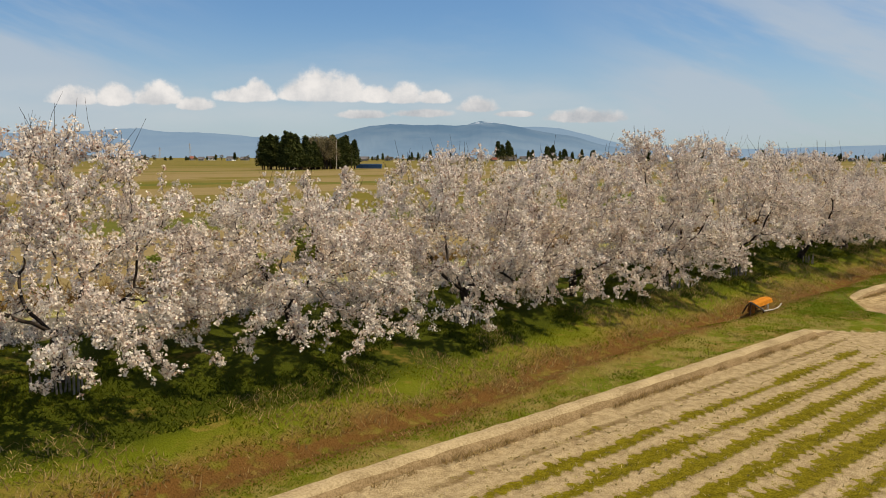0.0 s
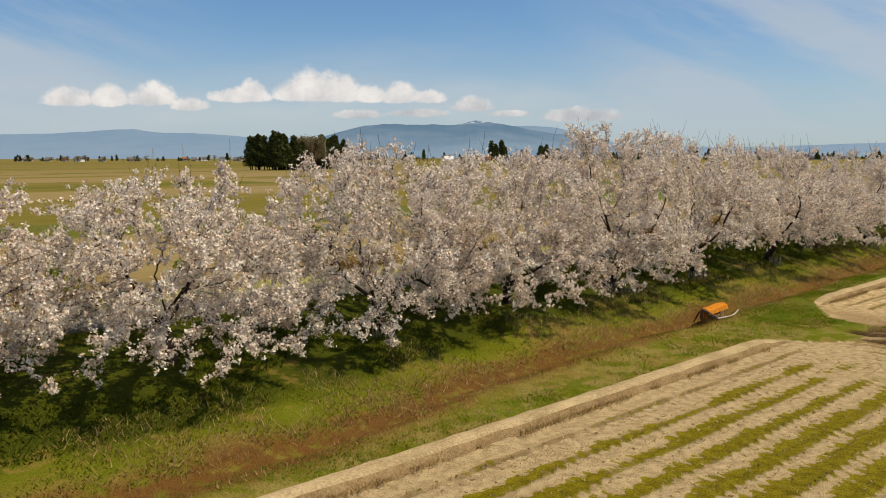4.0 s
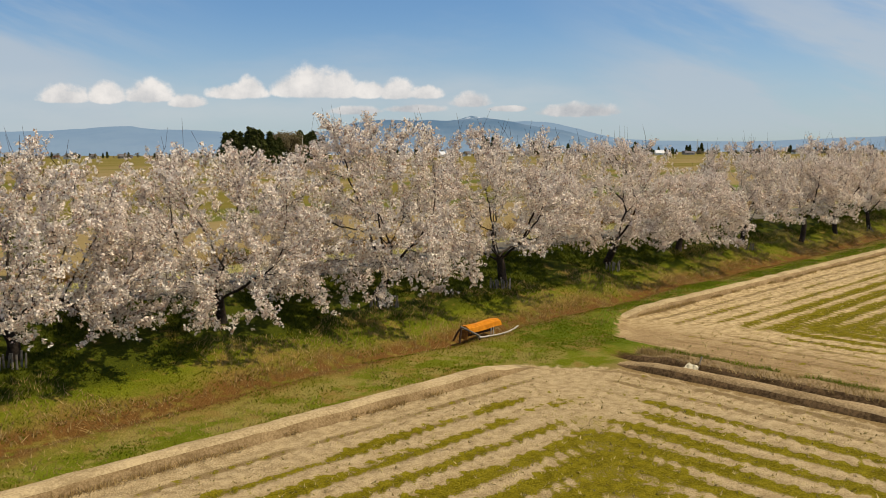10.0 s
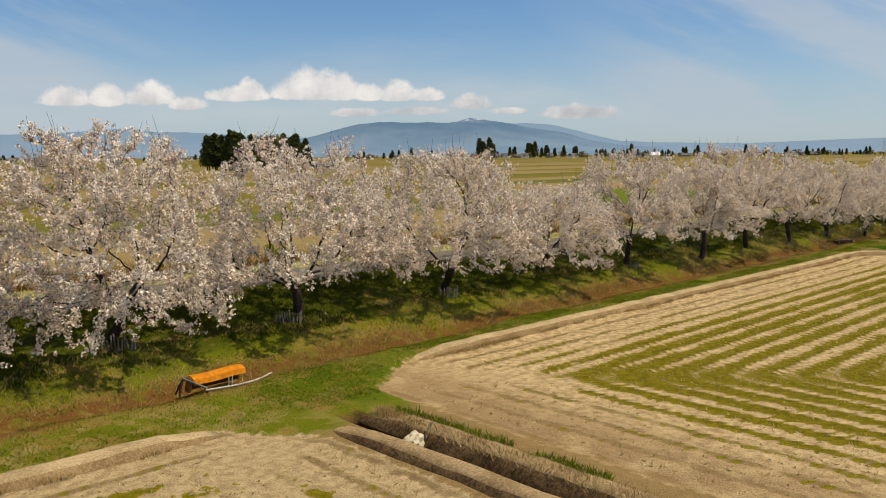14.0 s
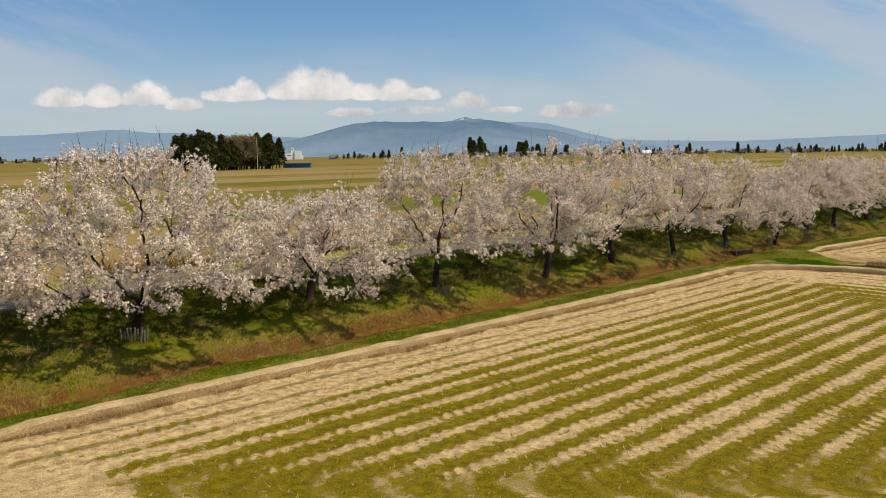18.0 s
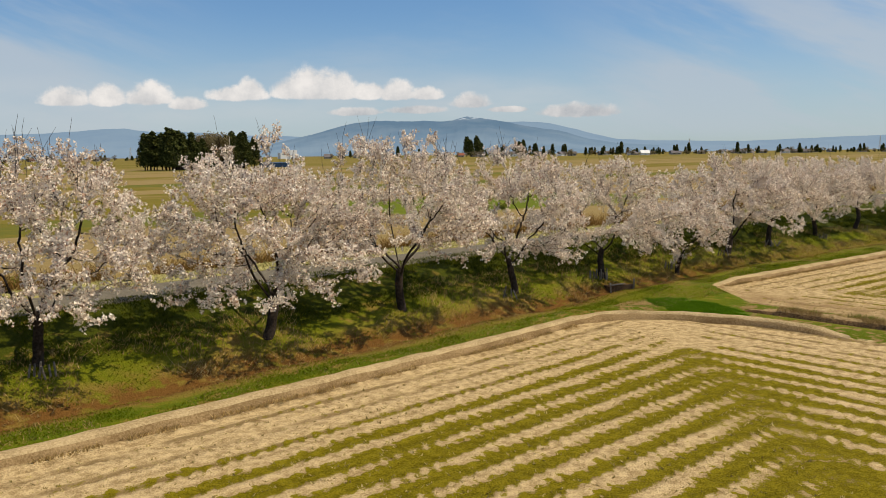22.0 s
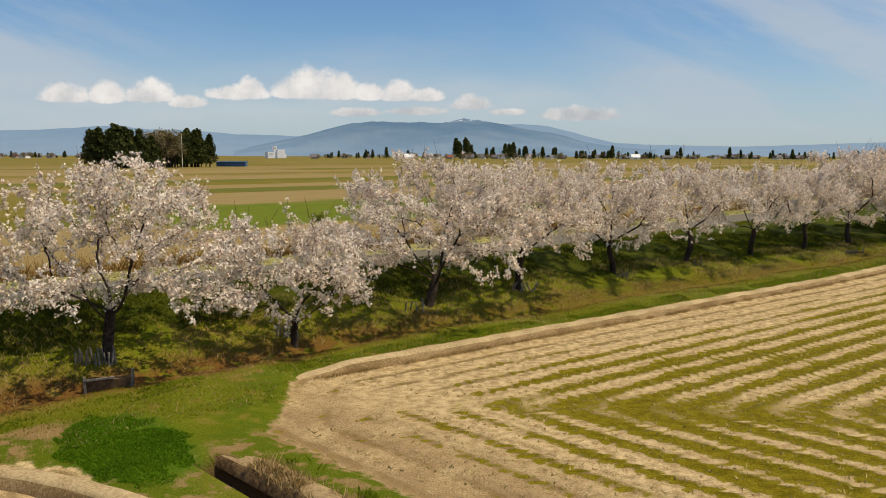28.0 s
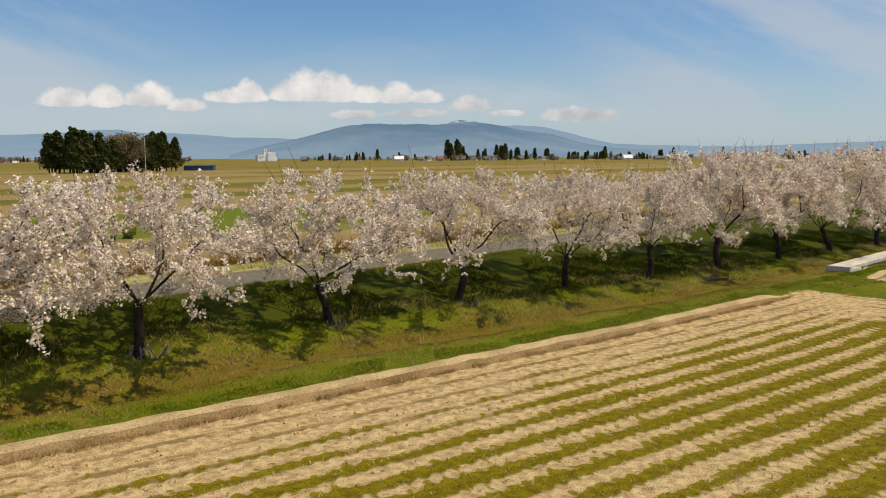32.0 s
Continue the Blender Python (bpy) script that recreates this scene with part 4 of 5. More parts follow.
def sluice_box(x, y, z, turn, size, label):
    root = empty("sluice_box", label, "sluice box", "sluice boxes")
    root.matrix_basis = pose(x, y, z, 0, 0, turn) @ Matrix.Scale(size, 4)
    part("front_board", box(0.85, 0.05, 0.36, (0, 0, 0.16), (4, 0, 0), 0.008), M["mudwood"], root, "muddy brown board")
    part("side_board", box(0.05, 0.5, 0.30, (-0.40, 0.26, 0.13), (0, 0, 0), 0.008), M["mudwood"], root)
    part("back_board", box(0.85, 0.05, 0.28, (0, 0.52, 0.12), (0, 0, 0), 0.008), M["mudwood"], root)
    for px, h, tilt in ((-0.43, 0.5, -3), (0.43, 0.62, 4)):
        part("post", box(0.05, 0.05, h, (px, -0.05, h / 2 - 0.08), (0, tilt, 0), 0.008), M["wood"], root, "grey post")
    part("rail", box(0.55, 0.05, 0.04, (-0.16, -0.06, 0.36), (0, -4, 0), 0.006), M["wood"], root)
    part("sill", box(0.85, 0.5, 0.03, (0, 0.26, 0.0), (0, 0, 0), 0.006), M["mud"], root, "dark wet mud")


def culvert():
    root = empty("culvert_bridge", "pale concrete culvert with slab crossing the ditch", "culvert")
    root.matrix_basis = pose(100.6, 8.3, -0.12, 0, 0, 2) @ Matrix.Diagonal((1, 0.55, 1, 1))
    part("slab", box(9.0, 1.5, 0.14, (4.7, 0.6, 0.36), (0, 0, 0), 0.02), M["concrete"], root, "pale concrete slab")
    part("headwall", box(0.22, 1.7, 0.55, (0.1, 0.6, 0.16), (0, 0, 0), 0.02), M["concrete"], root, "white concrete headwall")
    part("wing_wall", box(0.9, 0.2, 0.45, (0.65, -0.22, 0.12), (0, 0, -12), 0.02), M["concrete"], root)
    part("footing", box(9.0, 1.2, 0.4, (4.8, 0.6, 0.1), (0, 0, 0), 0.02), M["concrete"], root)
    for x, y in ((1.3, -0.45), (1.7, -0.35)):
        bm = bmesh.new()
        bmesh.ops.create_icosphere(bm, subdivisions=2, radius=0.2)
        for v in bm.verts:
            v.co *= 1 + 0.3 * noise.noise(v.co * 5 + Vector((x, 0, 0)))
        part("rubble_block", bm, M["concrete"], root).location = (x, y, 0.12)


def stakes(x, y, n, spread_x, seed, leaning=False):
    r = np.random.default_rng(seed)
    root = empty("stake_fence", "leaning weathered props under a cherry tree" if leaning else "short row of grey wooden stakes under a cherry tree", "stakes", "stakes by the trees")
    z = float(ground_z(np.array([x]), np.array([y]))[0])
    root.matrix_basis = pose(x, y, z, 0, 0, -20)
    n = n if leaning else n + n // 2
    for k in range(n):
        h = r.uniform(0.22, 0.36)
        bm = bmesh.new()
        bmesh.ops.create_cone(bm, cap_ends=True, segments=7, radius1=0.026, radius2=0.021, depth=h + 0.25,
                              matrix=pose((k / max(n - 1, 1) - 0.5) * spread_x, 0.06 * math.sin(k * 1.7), h / 2 - 0.12,
                                          r.normal(0, 16 if leaning else 5), r.normal(0, 24 if leaning else 5), 0))
        part("stake", bm, M["wood"], root)


M["mudwood"] = speckled("muddy boards", (0.07, 0.042, 0.024), (0.16, 0.105, 0.06), 12, 0.9)
sluice_cover()
sack_in_drain()
sluice_box(60.55, 11.75, -0.06, -28, 1.0, "muddy wooden sluice box with grey posts in the ditch")
sluice_box(94.6, 10.6, -0.1, -28, 1.0, "small dark wooden sluice box half buried in the ditch")
culvert()
for k, (x, n, w, lean) in enumerate([(1.0, 9, 0.85, False), (11.3, 7, 0.7, False), (20.9, 8, 0.8, False), (25.6, 8, 0.7, False), (31.6, 6, 0.6, False), (42.0, 4, 0.5, False),
                                     (56.0, 4, 0.4, True), (60.7, 9, 0.75, False), (65.3, 5, 0.5, False), (69.4, 4, 0.5, True), (74.0, 9, 0.8, True), (78.9, 5, 0.5, True), (83.5, 3, 0.3, True)]):
    stakes(x, float(tree_y(x)) - 0.5, n, w, 100 + k, lean)


for x, y1, z in ((22.95, 6.3, -0.27), (60.2, 6.85, -0.27)):
    bed = part("drain_bed", box(0.36, y1 + 20, 0.04, (x, (y1 - 20) / 2, z), (0, 0, 0), 0.01), M["mud"], None)
    tagged(bed, "dark wet mud in the bottom of the drain", "drain", kind="structure")


# ---- grove, buildings and trees on the plain ----
def clump_leaves(centres, radii, n, size, seed, flat=1.0):
    r = np.random.default_rng(seed)
    which = r.integers(0, len(centres), n)
    d = r.normal(0, 1, (n, 3))
    d /= np.linalg.norm(d, axis=1)[:, None]
    p = np.asarray(centres)[which] + d * np.asarray(radii)[which][:, None] * r.uniform(0.6, 1.05, (n, 1)) * np.array([1, 1, flat])
    return petals(p, size, 1, seed + 1)


def cedar(seed, h, faces=900, size=0.5):
    r = np.random.default_rng(seed)
    root = empty("cedar", "dark green conical cedar with a straight trunk", "cedar tree", "cedars on the plain")
    tubes("trunk", [rod([(0, 0, -0.3), (0, 0, h * 0.5), (0, 0, h * 0.97)], 0.2, 6)], M["bark"], root)
    t = r.random(faces) ** 0.75
    rad = (0.05 + 0.95 * (1 - t) ** 0.7) * h * 0.16 * r.uniform(0.55, 1.1, faces)
    az = r.uniform(0, 6.283, faces)
    rad *= 1 + 0.25 * np.sin(az * 3 + t * 17 + seed)
    p = np.stack([np.cos(az) * rad, np.sin(az) * rad, h * (0.17 + 0.83 * t)], -1)
    tagged(quick_mesh("crown", petals(p, size, 1, seed), 4, M["cedar"], root), kind="stuff")
    return root


def broadleaf(seed, h, mat, label, name="bare_tree", faces=650, size=0.35):
    r = np.random.default_rng(seed)
    root = empty(name, label, "tree", "broadleaf trees on the plain")
    lines = [rod([(0, 0, -0.3), (0.1, 0, h * 0.3), (0, 0.1, h * 0.6)], h * 0.018, 6)]
    cs, rs = [], []
    for k in range(9):
        az, t = r.uniform(0, 6.28), r.uniform(0.35, 0.95)
        q = np.array([math.cos(az), math.sin(az), 0]) * h * 0.2 * r.uniform(0.3, 1) + np.array([0, 0, h * t])
        lines.append(([np.array([0, 0, h * 0.3]), (np.array([0, 0, h * 0.4]) + q) / 2, q], [h * 0.012, h * 0.007, h * 0.003], 4))
        cs.append(q)
        rs.append(h * r.uniform(0.09, 0.17))
    tagged(tubes("trunk", lines, M["bark"], root), kind="stuff")
    tagged(quick_mesh("crown", clump_leaves(cs, rs, faces, size, seed), 4, mat, root), kind="stuff")
    return root


def spot(px, far, eye=(66.5, -4.6), lens=1474.0):
    """A place on the plain, by its bearing from the end of the walk."""
    u = px / lens
    d = Vector((math.sin(HEADING) + u * math.cos(HEADING), math.cos(HEADING) - u * math.sin(HEADING)))
    return eye[0] + d.x * far, eye[1] + d.y * far


r0 = np.random.default_rng(5)
cedars = [cedar(200 + k, 14.0, 2000, 0.40) for k in range(4)]
small_cedars = [cedar(220 + k, 14.0, 750, 0.7) for k in range(3)]
bare = [broadleaf(230 + k, 12.0, M["bare"], "tall leafless tree with a fine brown crown", faces=1500, size=0.2) for k in range(2)]
placed = set()


def plant(own, x, y, h, natural, wide=1.0, turn=0.0):
    m = pose(x, y, 0.0, 0, 0, turn)
    if own.name in placed:
        ob = copy_thing(own, m)
    else:
        placed.add(own.name)
        ob, own.matrix_basis = own, m
    ob.scale = (h / natural * wide, h / natural * wide, h / natural)
    return ob


along = Vector((math.cos(radians(18.7)), math.sin(radians(18.7))))
across = Vector((-along.y, along.x))
for k in range(120):
    a, b = r0.uniform(0, 1), r0.uniform(-1, 1)
    if k < 26:
        b = -1 + r0.uniform(0, 0.15)
        a = (k + 0.5) / 26
    p = Vector((153.7, 258.6)) + along * a * 42 + across * b * 7.5
    h = (10.3 + 1.2 * math.sin(a * 7 + 1)) * r0.uniform(0.78, 1.2)
    if 0.45 < a < 0.62 and b < -0.2:
        plant(bare[k % 2], p.x, p.y, h * 1.2, 12.0, 1.3, k * 47)
    else:
        plant(cedars[k % 4], p.x, p.y, h, 14.0, 1.32, k * 77)


def barn(x, y, w, d, h, turn, wall, roof, label, category="house", pitch=0.4, panes=2):
    root = empty("farm_house" if category == "house" else "shed", label, category, "houses on the plain")
    root.matrix_basis = pose(x, y, 0, 0, 0, turn)
    part("wall", box(w, d, h, (0, 0, h / 2)), wall, root)
    bm = bmesh.new()
    e = 0.5
    co = [(-w / 2 - e, -d / 2 - e, h), (w / 2 + e, -d / 2 - e, h), (w / 2 + e, d / 2 + e, h), (-w / 2 - e, d / 2 + e, h), (-w / 2 - e, 0, h + d * pitch), (w / 2 + e, 0, h + d * pitch)]
    v = [bm.verts.new(c) for c in co]
    for f in ((0, 1, 5, 4), (2, 3, 4, 5), (0, 4, 3), (1, 2, 5), (3, 2, 1, 0)):
        bm.faces.new([v[i] for i in f])
    part("roof", bm, roof, root)
    for k in range(panes):
        part("window", box(w * 0.16, 0.12, h * 0.28, ((k + 0.5) / panes * w - w / 2, -d / 2, h * 0.55)), M["glass"], root)
    return root


# white silo building with its tower
silo = empty("grain_silo", "white grain silo building with a tall tower on the plain", "silo")
sx, sy = spot(-306, 1040)
silo.matrix_basis = pose(sx, sy, 0, 0, 0, -8) @ Matrix.Scale(0.86, 4)
for w, d, h, x in ((11, 10, 9.5, -8.5), (5, 6, 18, -1.5), (12, 11, 13, 6.5), (4, 6, 7, 14)):
    part("block", box(w, d, h, (x, 0, h / 2), (0, 0, 0), 0.1), M["silo"], silo)
part("window", box(2.2, 0.2, 1.2, (-1.5, -3.1, 15)), M["glass"], silo)
part("window", box(6.5, 0.2, 0.8, (-8.5, -5.1, 6.6)), M["glass"], silo)
for x in (3.2, 6.5, 9.8):
    part("panel", box(2.9, 0.3, 10.5, (x, -5.55, 6.4), (0, 0, 0), 0.08), M["silo"], silo)
# blue sheeted shelter beside the grove
bx, by = 207.0, 271.0
tent = empty("blue_shelter", "low shelter sheeted in blue beside the cedar grove", "shed")
tent.matrix_basis = pose(bx, by, 0, 0, 0, -43)
part("sheet", box(10.5, 3.5, 2.0, (0, 0, 1.0), (0, 0, 0), 0.15), M["blue"], tent)
part("roof", box(10.8, 3.9, 0.18, (0, 0, 2.1), (3, 0, 0), 0.04), M["blue"], tent)
pole = empty("utility_pole", "thin pale utility pole standing before the grove", "utility pole")
pole.matrix_basis = pose(181.5, 258.0, 0, 0, 0, 0)
tubes("shaft", [rod([(0, 0, 0), (0, 0, 5), (0, 0, 11.5)], 0.16)], M["concrete"], pole)
part("crossarm", box(1.6, 0.1, 0.12, (0, 0, 10.8)), M["rust"], pole)

# wooded hamlets along the far edge of the plain: bearing, number, spread, height
for px, n, spread, h in [(25, 8, 34, 20), (78, 3, 24, 12), (105, 5, 20, 18), (132, 4, 16, 15), (160, 4, 22, 12), (190, 3, 16, 12), (256, 12, 60, 10), (285, 3, 12, 14), (335, 7, 70, 9),
                         (398, 4, 26, 12), (430, 2, 12, 8), (498, 1, 0, 13), (518, 1, 0, 12), (575, 2, 12, 10), (628, 8, 40, 10), (-72, 1, 0, 13), (-110, 1, 0, 14), (-150, 5, 40, 9),
                         (-135, 1, 0, 12), (-205, 2, 10, 8), (-680, 2, 14, 9), (-735, 2, 8, 7), (-560, 2, 20, 6), (700, 5, 60, 9), (760, 4, 40, 10), (860, 6, 80, 9), (-840, 4, 60, 8), (-930, 4, 60, 9)]:
    for k in range(n):
        far = 985 + r0.uniform(-40, 40)
        x, y = spot(px + (r0.uniform(-0.5, 0.5) * spread if n > 1 else 0), far)
        plant(small_cedars[int(r0.integers(0, 3))], x, y, h * r0.uniform(0.75, 1.2), 14.0, 1.15, r0.uniform(0, 360))
for px in list(range(-900, -420, 25)) + list(range(-230, 960, 19)):
    far = 1000 + r0.uniform(-70, 90)
    x, y = spot(px + r0.uniform(-10, 10), far)
    w = r0.uniform(6, 11)
    kind = r0.random()
    wall = M["white"] if kind < 0.22 else M["wall"]
    roof = M["redroof"] if kind > 0.94 else M["roof"]
    if r0.random() < 0.3:
        continue
    barn(x, y, w, r0.uniform(5, 8), r0.uniform(2.2, 3.4), r0.uniform(-70, 10), wall, roof, "small farmhouse with pale walls and a pitched roof on the plain", panes=2)
    for _ in range(int(r0.integers(1, 4))):
        x, y = spot(px + r0.uniform(-14, 14), far - r0.uniform(5, 40))
        plant(bare[int(r0.integers(0, 2))], x, y, r0.uniform(4, 8), 12.0, 1.6, r0.uniform(0, 360))
    if r0.random() < 0.5:
        x, y = spot(px + r0.uniform(-14, 14), far + r0.uniform(-30, 30))
        plant(small_cedars[int(r0.integers(0, 3))], x, y, r0.uniform(5, 11), 14.0, 1.3, r0.uniform(0, 360))
for k in range(150):
    px = r0.uniform(-240, 960) if k < 125 else r0.uniform(-900, -430)
    x, y = spot(px, 1010 + r0.uniform(-60, 60))
    plant(bare[k % 2] if r0.random() < 0.7 else small_cedars[k % 3], x, y, r0.uniform(2.5, 6.0), 13.0, 1.9, r0.uniform(0, 360))
for px in (-72, 330):
    x, y = spot(px, 900)
    barn(x, y, 9, 7, 2.6, -43, M["white"], M["white"], "white arched greenhouse on the plain", "shed", 0.5, 1)
# lattice masts far off
for px, h in ((-520, 30), (-575, 22), (420, 26), (760, 28)):
    x, y = spot(px, 1500)
    mast = empty("power_mast", "thin steel power mast far across the plain", "power mast", "power masts")
    mast.matrix_basis = pose(x, y, 0)
    tubes("lattice", [([np.array([a, b, 0.0]), np.array([a * 0.1, b * 0.1, h])], [0.25, 0.12], 4) for a in (-2, 2) for b in (-2, 2)], M["concrete"], mast)
    for z in (0.75, 0.9):
        part("crossarm", box(7, 0.3, 0.3, (0, 0, h * z)), M["concrete"], mast)

# bushes with young leaves beyond the canal
BUSH = "bush with fresh yellow-green leaves beyond the canal"
bushes = [broadleaf(260 + k, 2.4, M["bush"], BUSH, "bush", 1500, 0.09) for k in range(3)]
for k, (x, dy, h) in enumerate([(8, 8.5, 2.4), (12.5, 9.5, 2.0), (16, 12, 3.2), (19.5, 12.5, 2.6), (4, 8, 1.8), (27, 9, 1.6), (33, 10, 1.7), (45, 9, 1.4), (58, 9, 1.6), (-3, 8.2, 2.0), (23, 9, 1.6), (85, 24, 1.5)]):
    plant(bushes[k % 3], x, float(road_y(x)) + dy, h * 0.72, 2.4, 1.25, k * 61)

# grassy bunds between the plots
r1 = np.random.default_rng(9)
for k in range(1, 30):
    y = 34.5 + 11.5 * k
    x0, x1 = -160 - 2 * k, 330 + 14 * k
    berm([(x0, y), (x1, y + 0.2)], "plot_bund_%d" % k, "low grassy bund between plots of the plain", 0.32, 1.5, M["bankgreen"], 24.0)


# ---- mountains ----
def range_of_hills(name, profile, near, far, mat, label, seed):
    us = np.linspace(profile[0][0], profile[-1][0], 420)
    hs = np.interp(us, [p[0] for p in profile], [p[1] for p in profile])
    rows, depth = [], 16
    for j in range(depth + 1):
        f = j / depth
        for u, h in zip(us, hs):
            d = near + (far - near) * f
            rough = noise.fractal((u * 26, f * 2.6, seed), 0.9, 2.1, 5) * 0.16 + noise.fractal((u * 90, f * 3, seed + 3), 0.9, 2.1, 3) * 0.035
            lift = h * (f ** 0.8) * (1 + rough * (1.1 - 0.92 * f))
            x, y = spot(u * 1474.0, d, (30.0, -5.0))
            rows.append((x, y, -2 + lift * d))
    n = len(us)
    faces = [(j * n + i, j * n + i + 1, (j + 1) * n + i + 1, (j + 1) * n + i) for j in range(depth) for i in range(n - 1)]
    return tagged(mesh_object(name, rows, faces, mat, smooth=True), label, "mountain", kind="structure")


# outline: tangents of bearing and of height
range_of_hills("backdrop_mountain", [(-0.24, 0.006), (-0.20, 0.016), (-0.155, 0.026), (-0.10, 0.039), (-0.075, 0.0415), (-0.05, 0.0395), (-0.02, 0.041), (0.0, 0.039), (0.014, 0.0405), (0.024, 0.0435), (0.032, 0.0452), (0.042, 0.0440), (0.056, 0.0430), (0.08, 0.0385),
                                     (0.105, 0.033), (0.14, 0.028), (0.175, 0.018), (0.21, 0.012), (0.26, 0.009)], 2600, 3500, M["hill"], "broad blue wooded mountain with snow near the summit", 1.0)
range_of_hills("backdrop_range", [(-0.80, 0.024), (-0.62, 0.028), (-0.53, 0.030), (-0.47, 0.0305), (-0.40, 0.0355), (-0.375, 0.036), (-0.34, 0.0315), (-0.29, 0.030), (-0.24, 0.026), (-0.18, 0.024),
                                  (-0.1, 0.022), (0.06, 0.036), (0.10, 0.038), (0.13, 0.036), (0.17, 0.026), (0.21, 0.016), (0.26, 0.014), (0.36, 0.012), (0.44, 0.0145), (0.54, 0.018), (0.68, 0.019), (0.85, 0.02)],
               3300, 4200, M["hill_far"], "hazy pale mountain with painted haze range", 7.0)


# ---- grass, straw and stubble ----
def blades(name, x, y, z, height, width, mat, label, seed, lean=0.8):
    r = np.random.default_rng(seed)
    n = len(x)
    az = r.uniform(0, 6.283, n)
    h = height * r.uniform(0.5, 1.3, n)
    w = width * r.uniform(0.7, 1.3, n)
    base = np.stack([x, y, z - 0.01], -1)
    side = np.stack([np.cos(az), np.sin(az), 0 * az], -1) * w[:, None] / 2
    tip = base + np.stack([r.normal(0, lean, n) * h, r.normal(0, lean, n) * h, h], -1)
    return tagged(quick_mesh(name, np.stack([base - side, base + side, tip], 1), 3, mat), label, "grass", kind="stuff")


def patchy(x, y, scale, seed, keep):
    """Thins places out into natural patches."""
    v = np.array([noise.noise((a * scale, b * scale, seed)) for a, b in zip(x, y)])
    return v > keep


def band(name, n, lo, hi, base, height, width, mat, label, seed, keep=-0.15, scale=0.5, lean=0.8, x0=-10, x1=112):
    r = np.random.default_rng(seed)
    x = r.uniform(x0, x1, n)
    y = base(x) + r.uniform(lo, hi, n)
    ok = patchy(x, y, scale, seed * 1.7, keep) & (field_edge(x, y) < -0.05)
    x, y = x[ok], y[ok]
    return blades(name, x, y, ground_z(x, y), height, width, mat, label, seed, lean)


band("grass_bank", 150000, 1.7, 5.0, ditch_y, 0.085, 0.036, M["shaded_grass"], "green spring grass on the bank", 31, -0.22)
band("grass_foot", 52000, 0.3, 2.1, ditch_y, 0.055, 0.030, M["grass"], "fresh green tufts at the foot of the bank", 43, -0.1, 0.9)
band("grass_bank_straw", 46000, 0.2, 2.5, ditch_y, 0.11, 0.024, M["straw"], "dry straw grass among the green", 32, -0.2)
band("grass_verge", 95000, -3.2, -0.2, ditch_y, 0.045, 0.026, M["grass"], "short green verge grass", 33, -0.12)
band("grass_verge_straw", 52000, -3.2, 0.6, ditch_y, 0.06, 0.022, M["straw"], "trodden straw-coloured verge grass", 34, -0.10)
band("withered_grass", 34000, -0.8, 0.8, ditch_y, 0.05, 0.022, M["rust_grass"], "withered brown grass along the ditch", 35, -0.3)
band("straw_tussocks", 16000, -0.1, 0.8, ditch_y, 0.17, 0.018, M["straw"], "long bent straw tussocks beside the ditch", 36, 0.22, 0.8, 1.0)
band("verge_grass", 34000, 2.75, 4.4, road_y, 0.10, 0.035, M["verge"], "yellowed grass beyond the road", 37, -0.5)
band("berm_grass", 46000, 0.38, 1.1, berm_y, 0.045, 0.030, M["lush"], "vivid green grass along the outer foot of the berm", 41, -0.12, 0.6, 0.8, 27, 112)
band("berm_tufts", 9000, 0.38, 1.0, berm_y, 0.04, 0.028, M["lush"], "green tufts along the foot of the field berm", 44, 0.12, 0.5, 0.8, -10, 21)
band("shoulder_grass", 18000, -0.5, 0.22, road_y, 0.09, 0.03, M["grass"], "short grass on the road's shoulder", 38, -0.4)
band("canal_reeds", 70000, 4.4, 7.8, road_y, 0.60, 0.035, M["rust_grass"], "dry brown reeds along the canal", 39, -0.25, 0.35)
band("canal_straw", 22000, 4.8, 9.5, road_y, 0.40, 0.035, M["straw"], "pale dry grass beyond the canal", 40, -0.1, 0.3)


def oval(name, n, cx, cy, rx, ry, height, mat, label, seed):
    r = np.random.default_rng(seed)
    a, q = r.uniform(0, 6.283, n), np.sqrt(r.random(n)) * (1 + 0.1 * r.normal(size=n))
    x, y = cx + np.cos(a) * q * rx, cy + np.sin(a) * q * ry
    ok = (field_edge(x, y) < -0.12) & (np.array([q_ + 0.30 * noise.noise((a_ * 1.3, b_ * 1.3, seed)) + 0.25 * noise.noise((a_ * 4, b_ * 4, seed)) for q_, a_, b_ in zip(q, x, y)]) < 0.92)
    x, y = x[ok], y[ok]
    return blades(name, x, y, ground_z(x, y), height, 0.042, mat, label, seed, 0.9)


oval("lush_grass_patch", 22000, 59.4, 8.3, 1.05, 1.75, 0.035, M["deep"], "lush dark green grass patch in the gateway", 51)
oval("lush_grass_gateway", 8000, 23.9, 8.4, 2.0, 1.6, 0.03, M["lush"], "bright green grass at the field gateway", 52)


def ridge_tufts(name, n, x0, width, y0, y1, height, mat, label, seed, keep):
    r = np.random.default_rng(seed)
    y = r.uniform(y0, y1, n)
    x = x0 + r.normal(0, width, n)
    ok = patchy(x, y, 0.9, seed, keep)
    x, y = x[ok], y[ok]
    return blades(name, x, y, 0.10 + 0 * x, height, 0.022, mat, label, seed, 0.5)


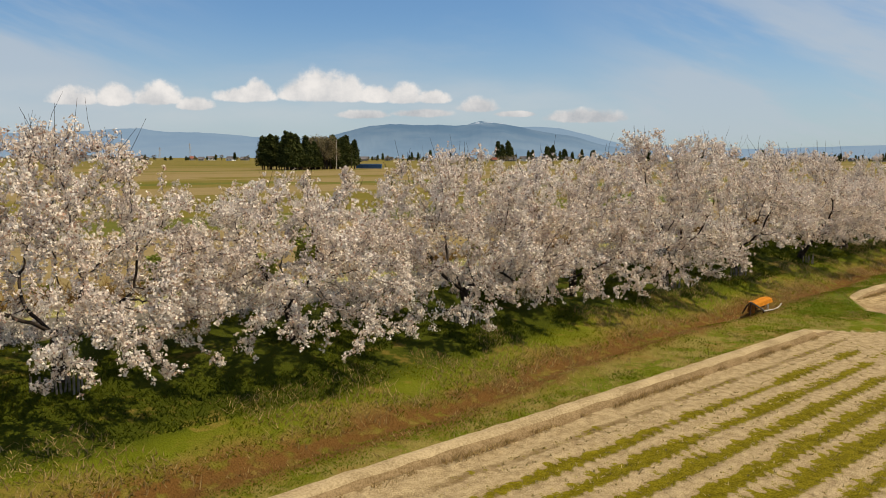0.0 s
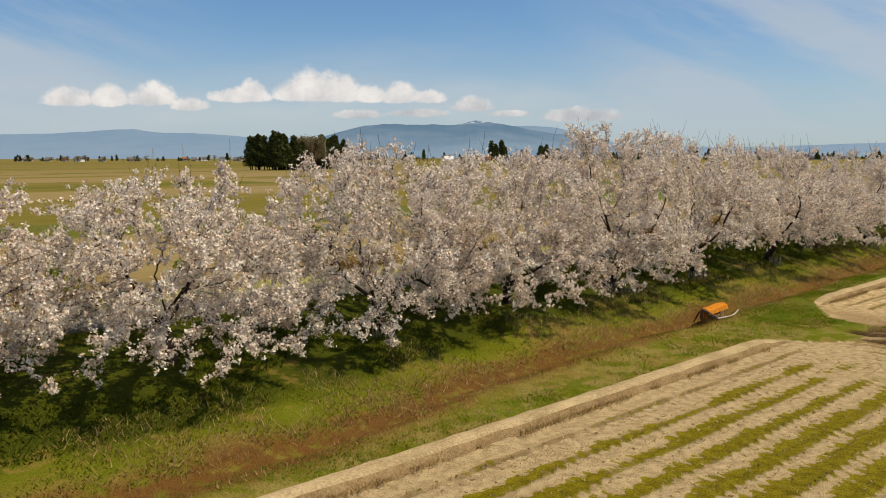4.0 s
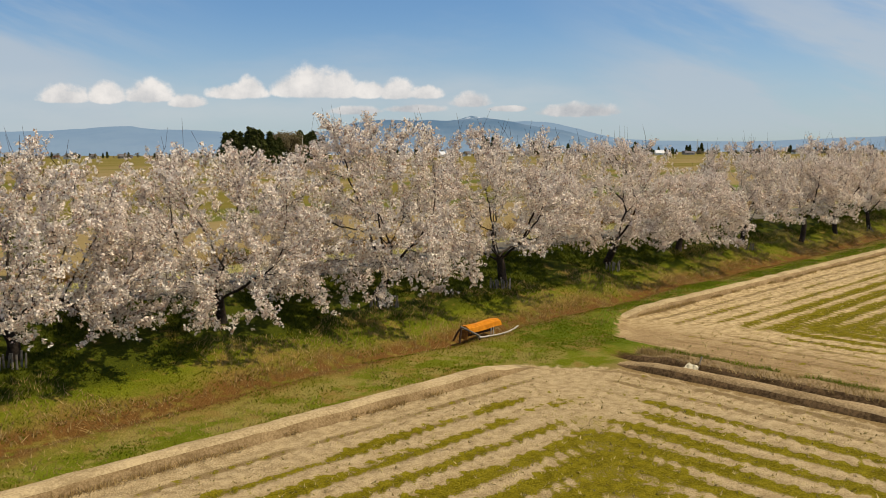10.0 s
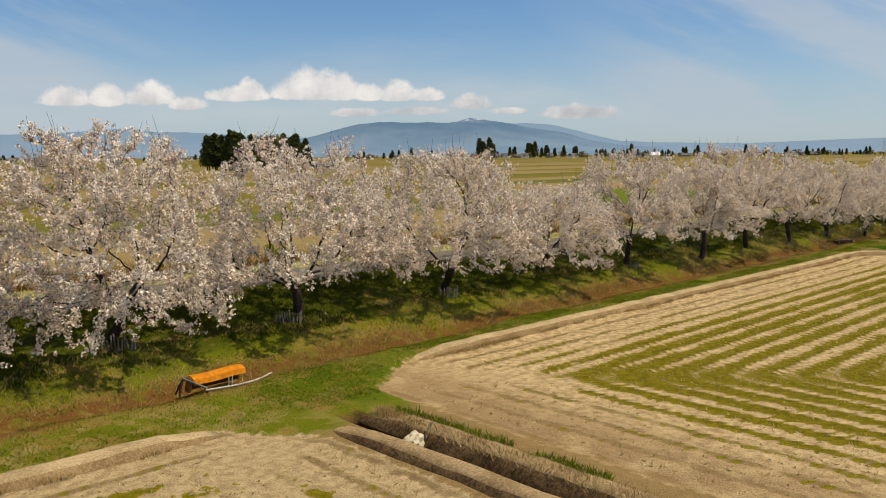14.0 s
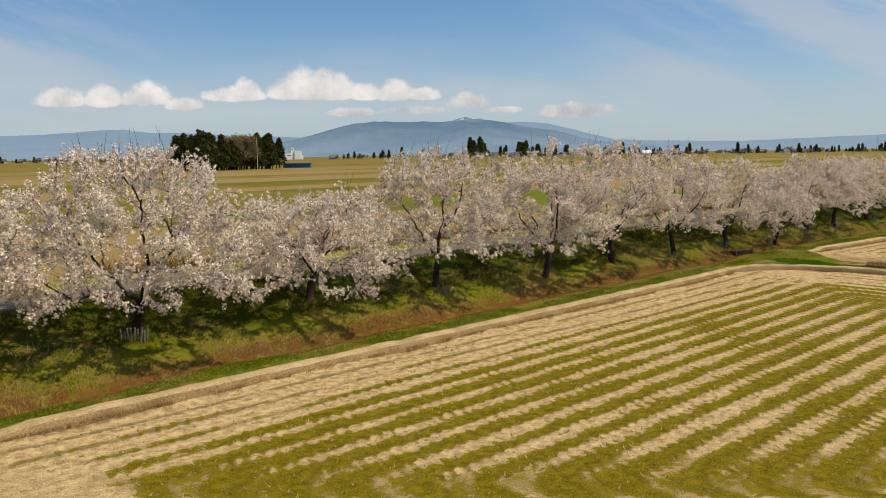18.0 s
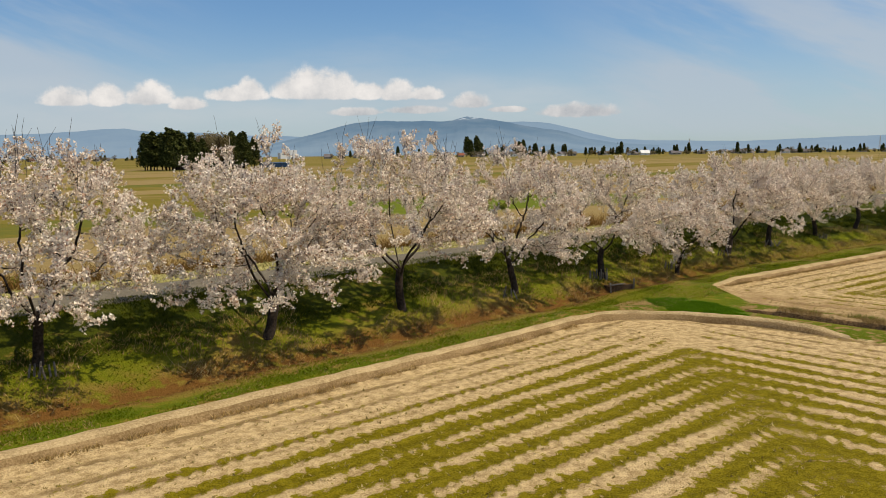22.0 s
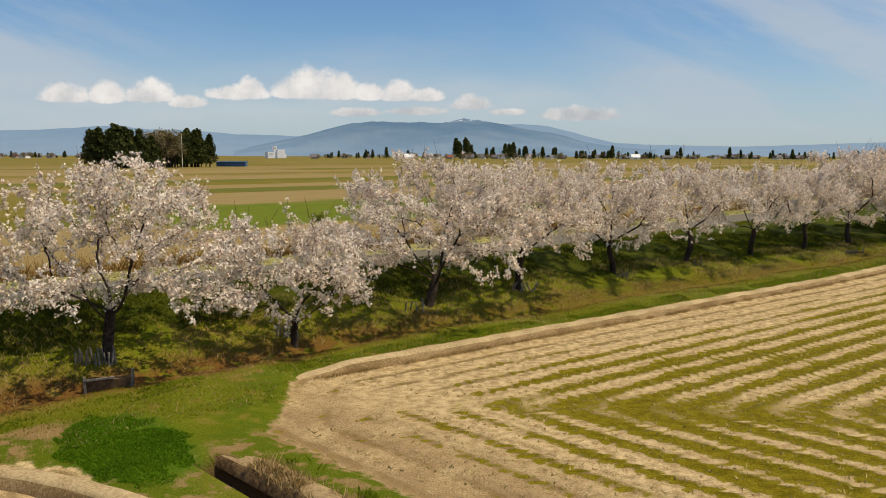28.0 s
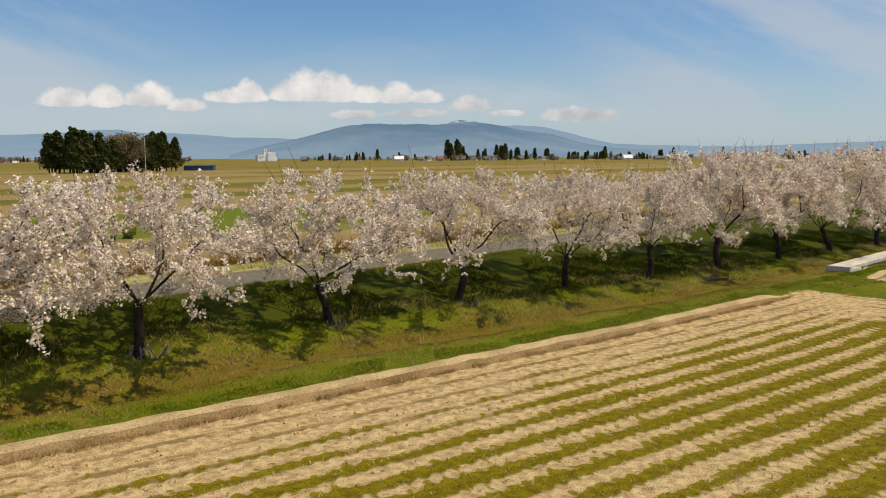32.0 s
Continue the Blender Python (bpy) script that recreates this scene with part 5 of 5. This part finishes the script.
for k, xc in enumerate((23.45, 60.64)):
    ridge_tufts("ridge_straw", 9000, xc - 0.04, 0.11, -9, 6.2, 0.13, M["straw"], "dry straw on the ridge between fields", 61 + k, -0.5)
    ridge_tufts("ridge_grass", 6000, xc + 0.28, 0.09, -9, 6.0, 0.12, M["lush"], "strip of green grass on the ridge", 71 + k, 0.0)


def stubble():
    """Cut rice hills in rows that run round each field."""
    r = np.random.default_rng(81)
    gx, gd = np.meshgrid(np.arange(-10, 99, 0.21), np.arange(0.9, 14, 0.30), indexing="ij")
    x1, y1 = gx.ravel(), (berm_y(gx) - gd).ravel()
    ok = np.abs(field_edge(x1, y1) - gd.ravel()) < 0.02
    x1, y1 = x1[ok], y1[ok]
    sides = []
    for x0, sign in ((22.0, -1), (24.5, 1), (58.9, -1), (61.6, 1)):
        gy, gd = np.meshgrid(np.arange(-7, 9.5, 0.21), np.arange(0.55, 10, 0.30), indexing="ij")
        x2, y2 = (x0 + sign * gd).ravel(), gy.ravel()
        ok = np.abs(field_edge(x2, y2) - gd.ravel()) < 0.02
        sides.append(np.stack([x2[ok], y2[ok]]))
    p = np.concatenate([np.stack([x1, y1]), *sides], 1)
    p = p[:, (p[1] > -8) & (r.random(p.shape[1]) < 0.6)]
    p = p + r.normal(0, 0.02, p.shape)
    x, y = np.repeat(p[0], 5), np.repeat(p[1], 5)
    x, y = x + r.normal(0, 0.028, len(x)), y + r.normal(0, 0.028, len(y))
    blades("rice_stubble", x, y, 0 * x, 0.045, 0.034, M["stubble"], "rows of cut rice stubble in the fields", 82, 0.8)


stubble()


def berm_straw():
    """Bits of straw standing along the field side of the berms."""
    r = np.random.default_rng(91)
    x = np.concatenate([r.uniform(a, b, n) for a, b, n in ((-10, 20.4, 5000), (27, 55, 5000), (64, 94, 5000))])
    y = berm_y(x) - np.abs(r.normal(0.31, 0.05, len(x)))
    ok = patchy(x, y, 1.6, 92, -0.1)
    x, y = x[ok], y[ok]
    blades("berm_straw", x, y, 0.02 + 0 * x, 0.085, 0.020, M["straw"], "short straw standing along the field side of the berms", 93, 0.5)


berm_straw()
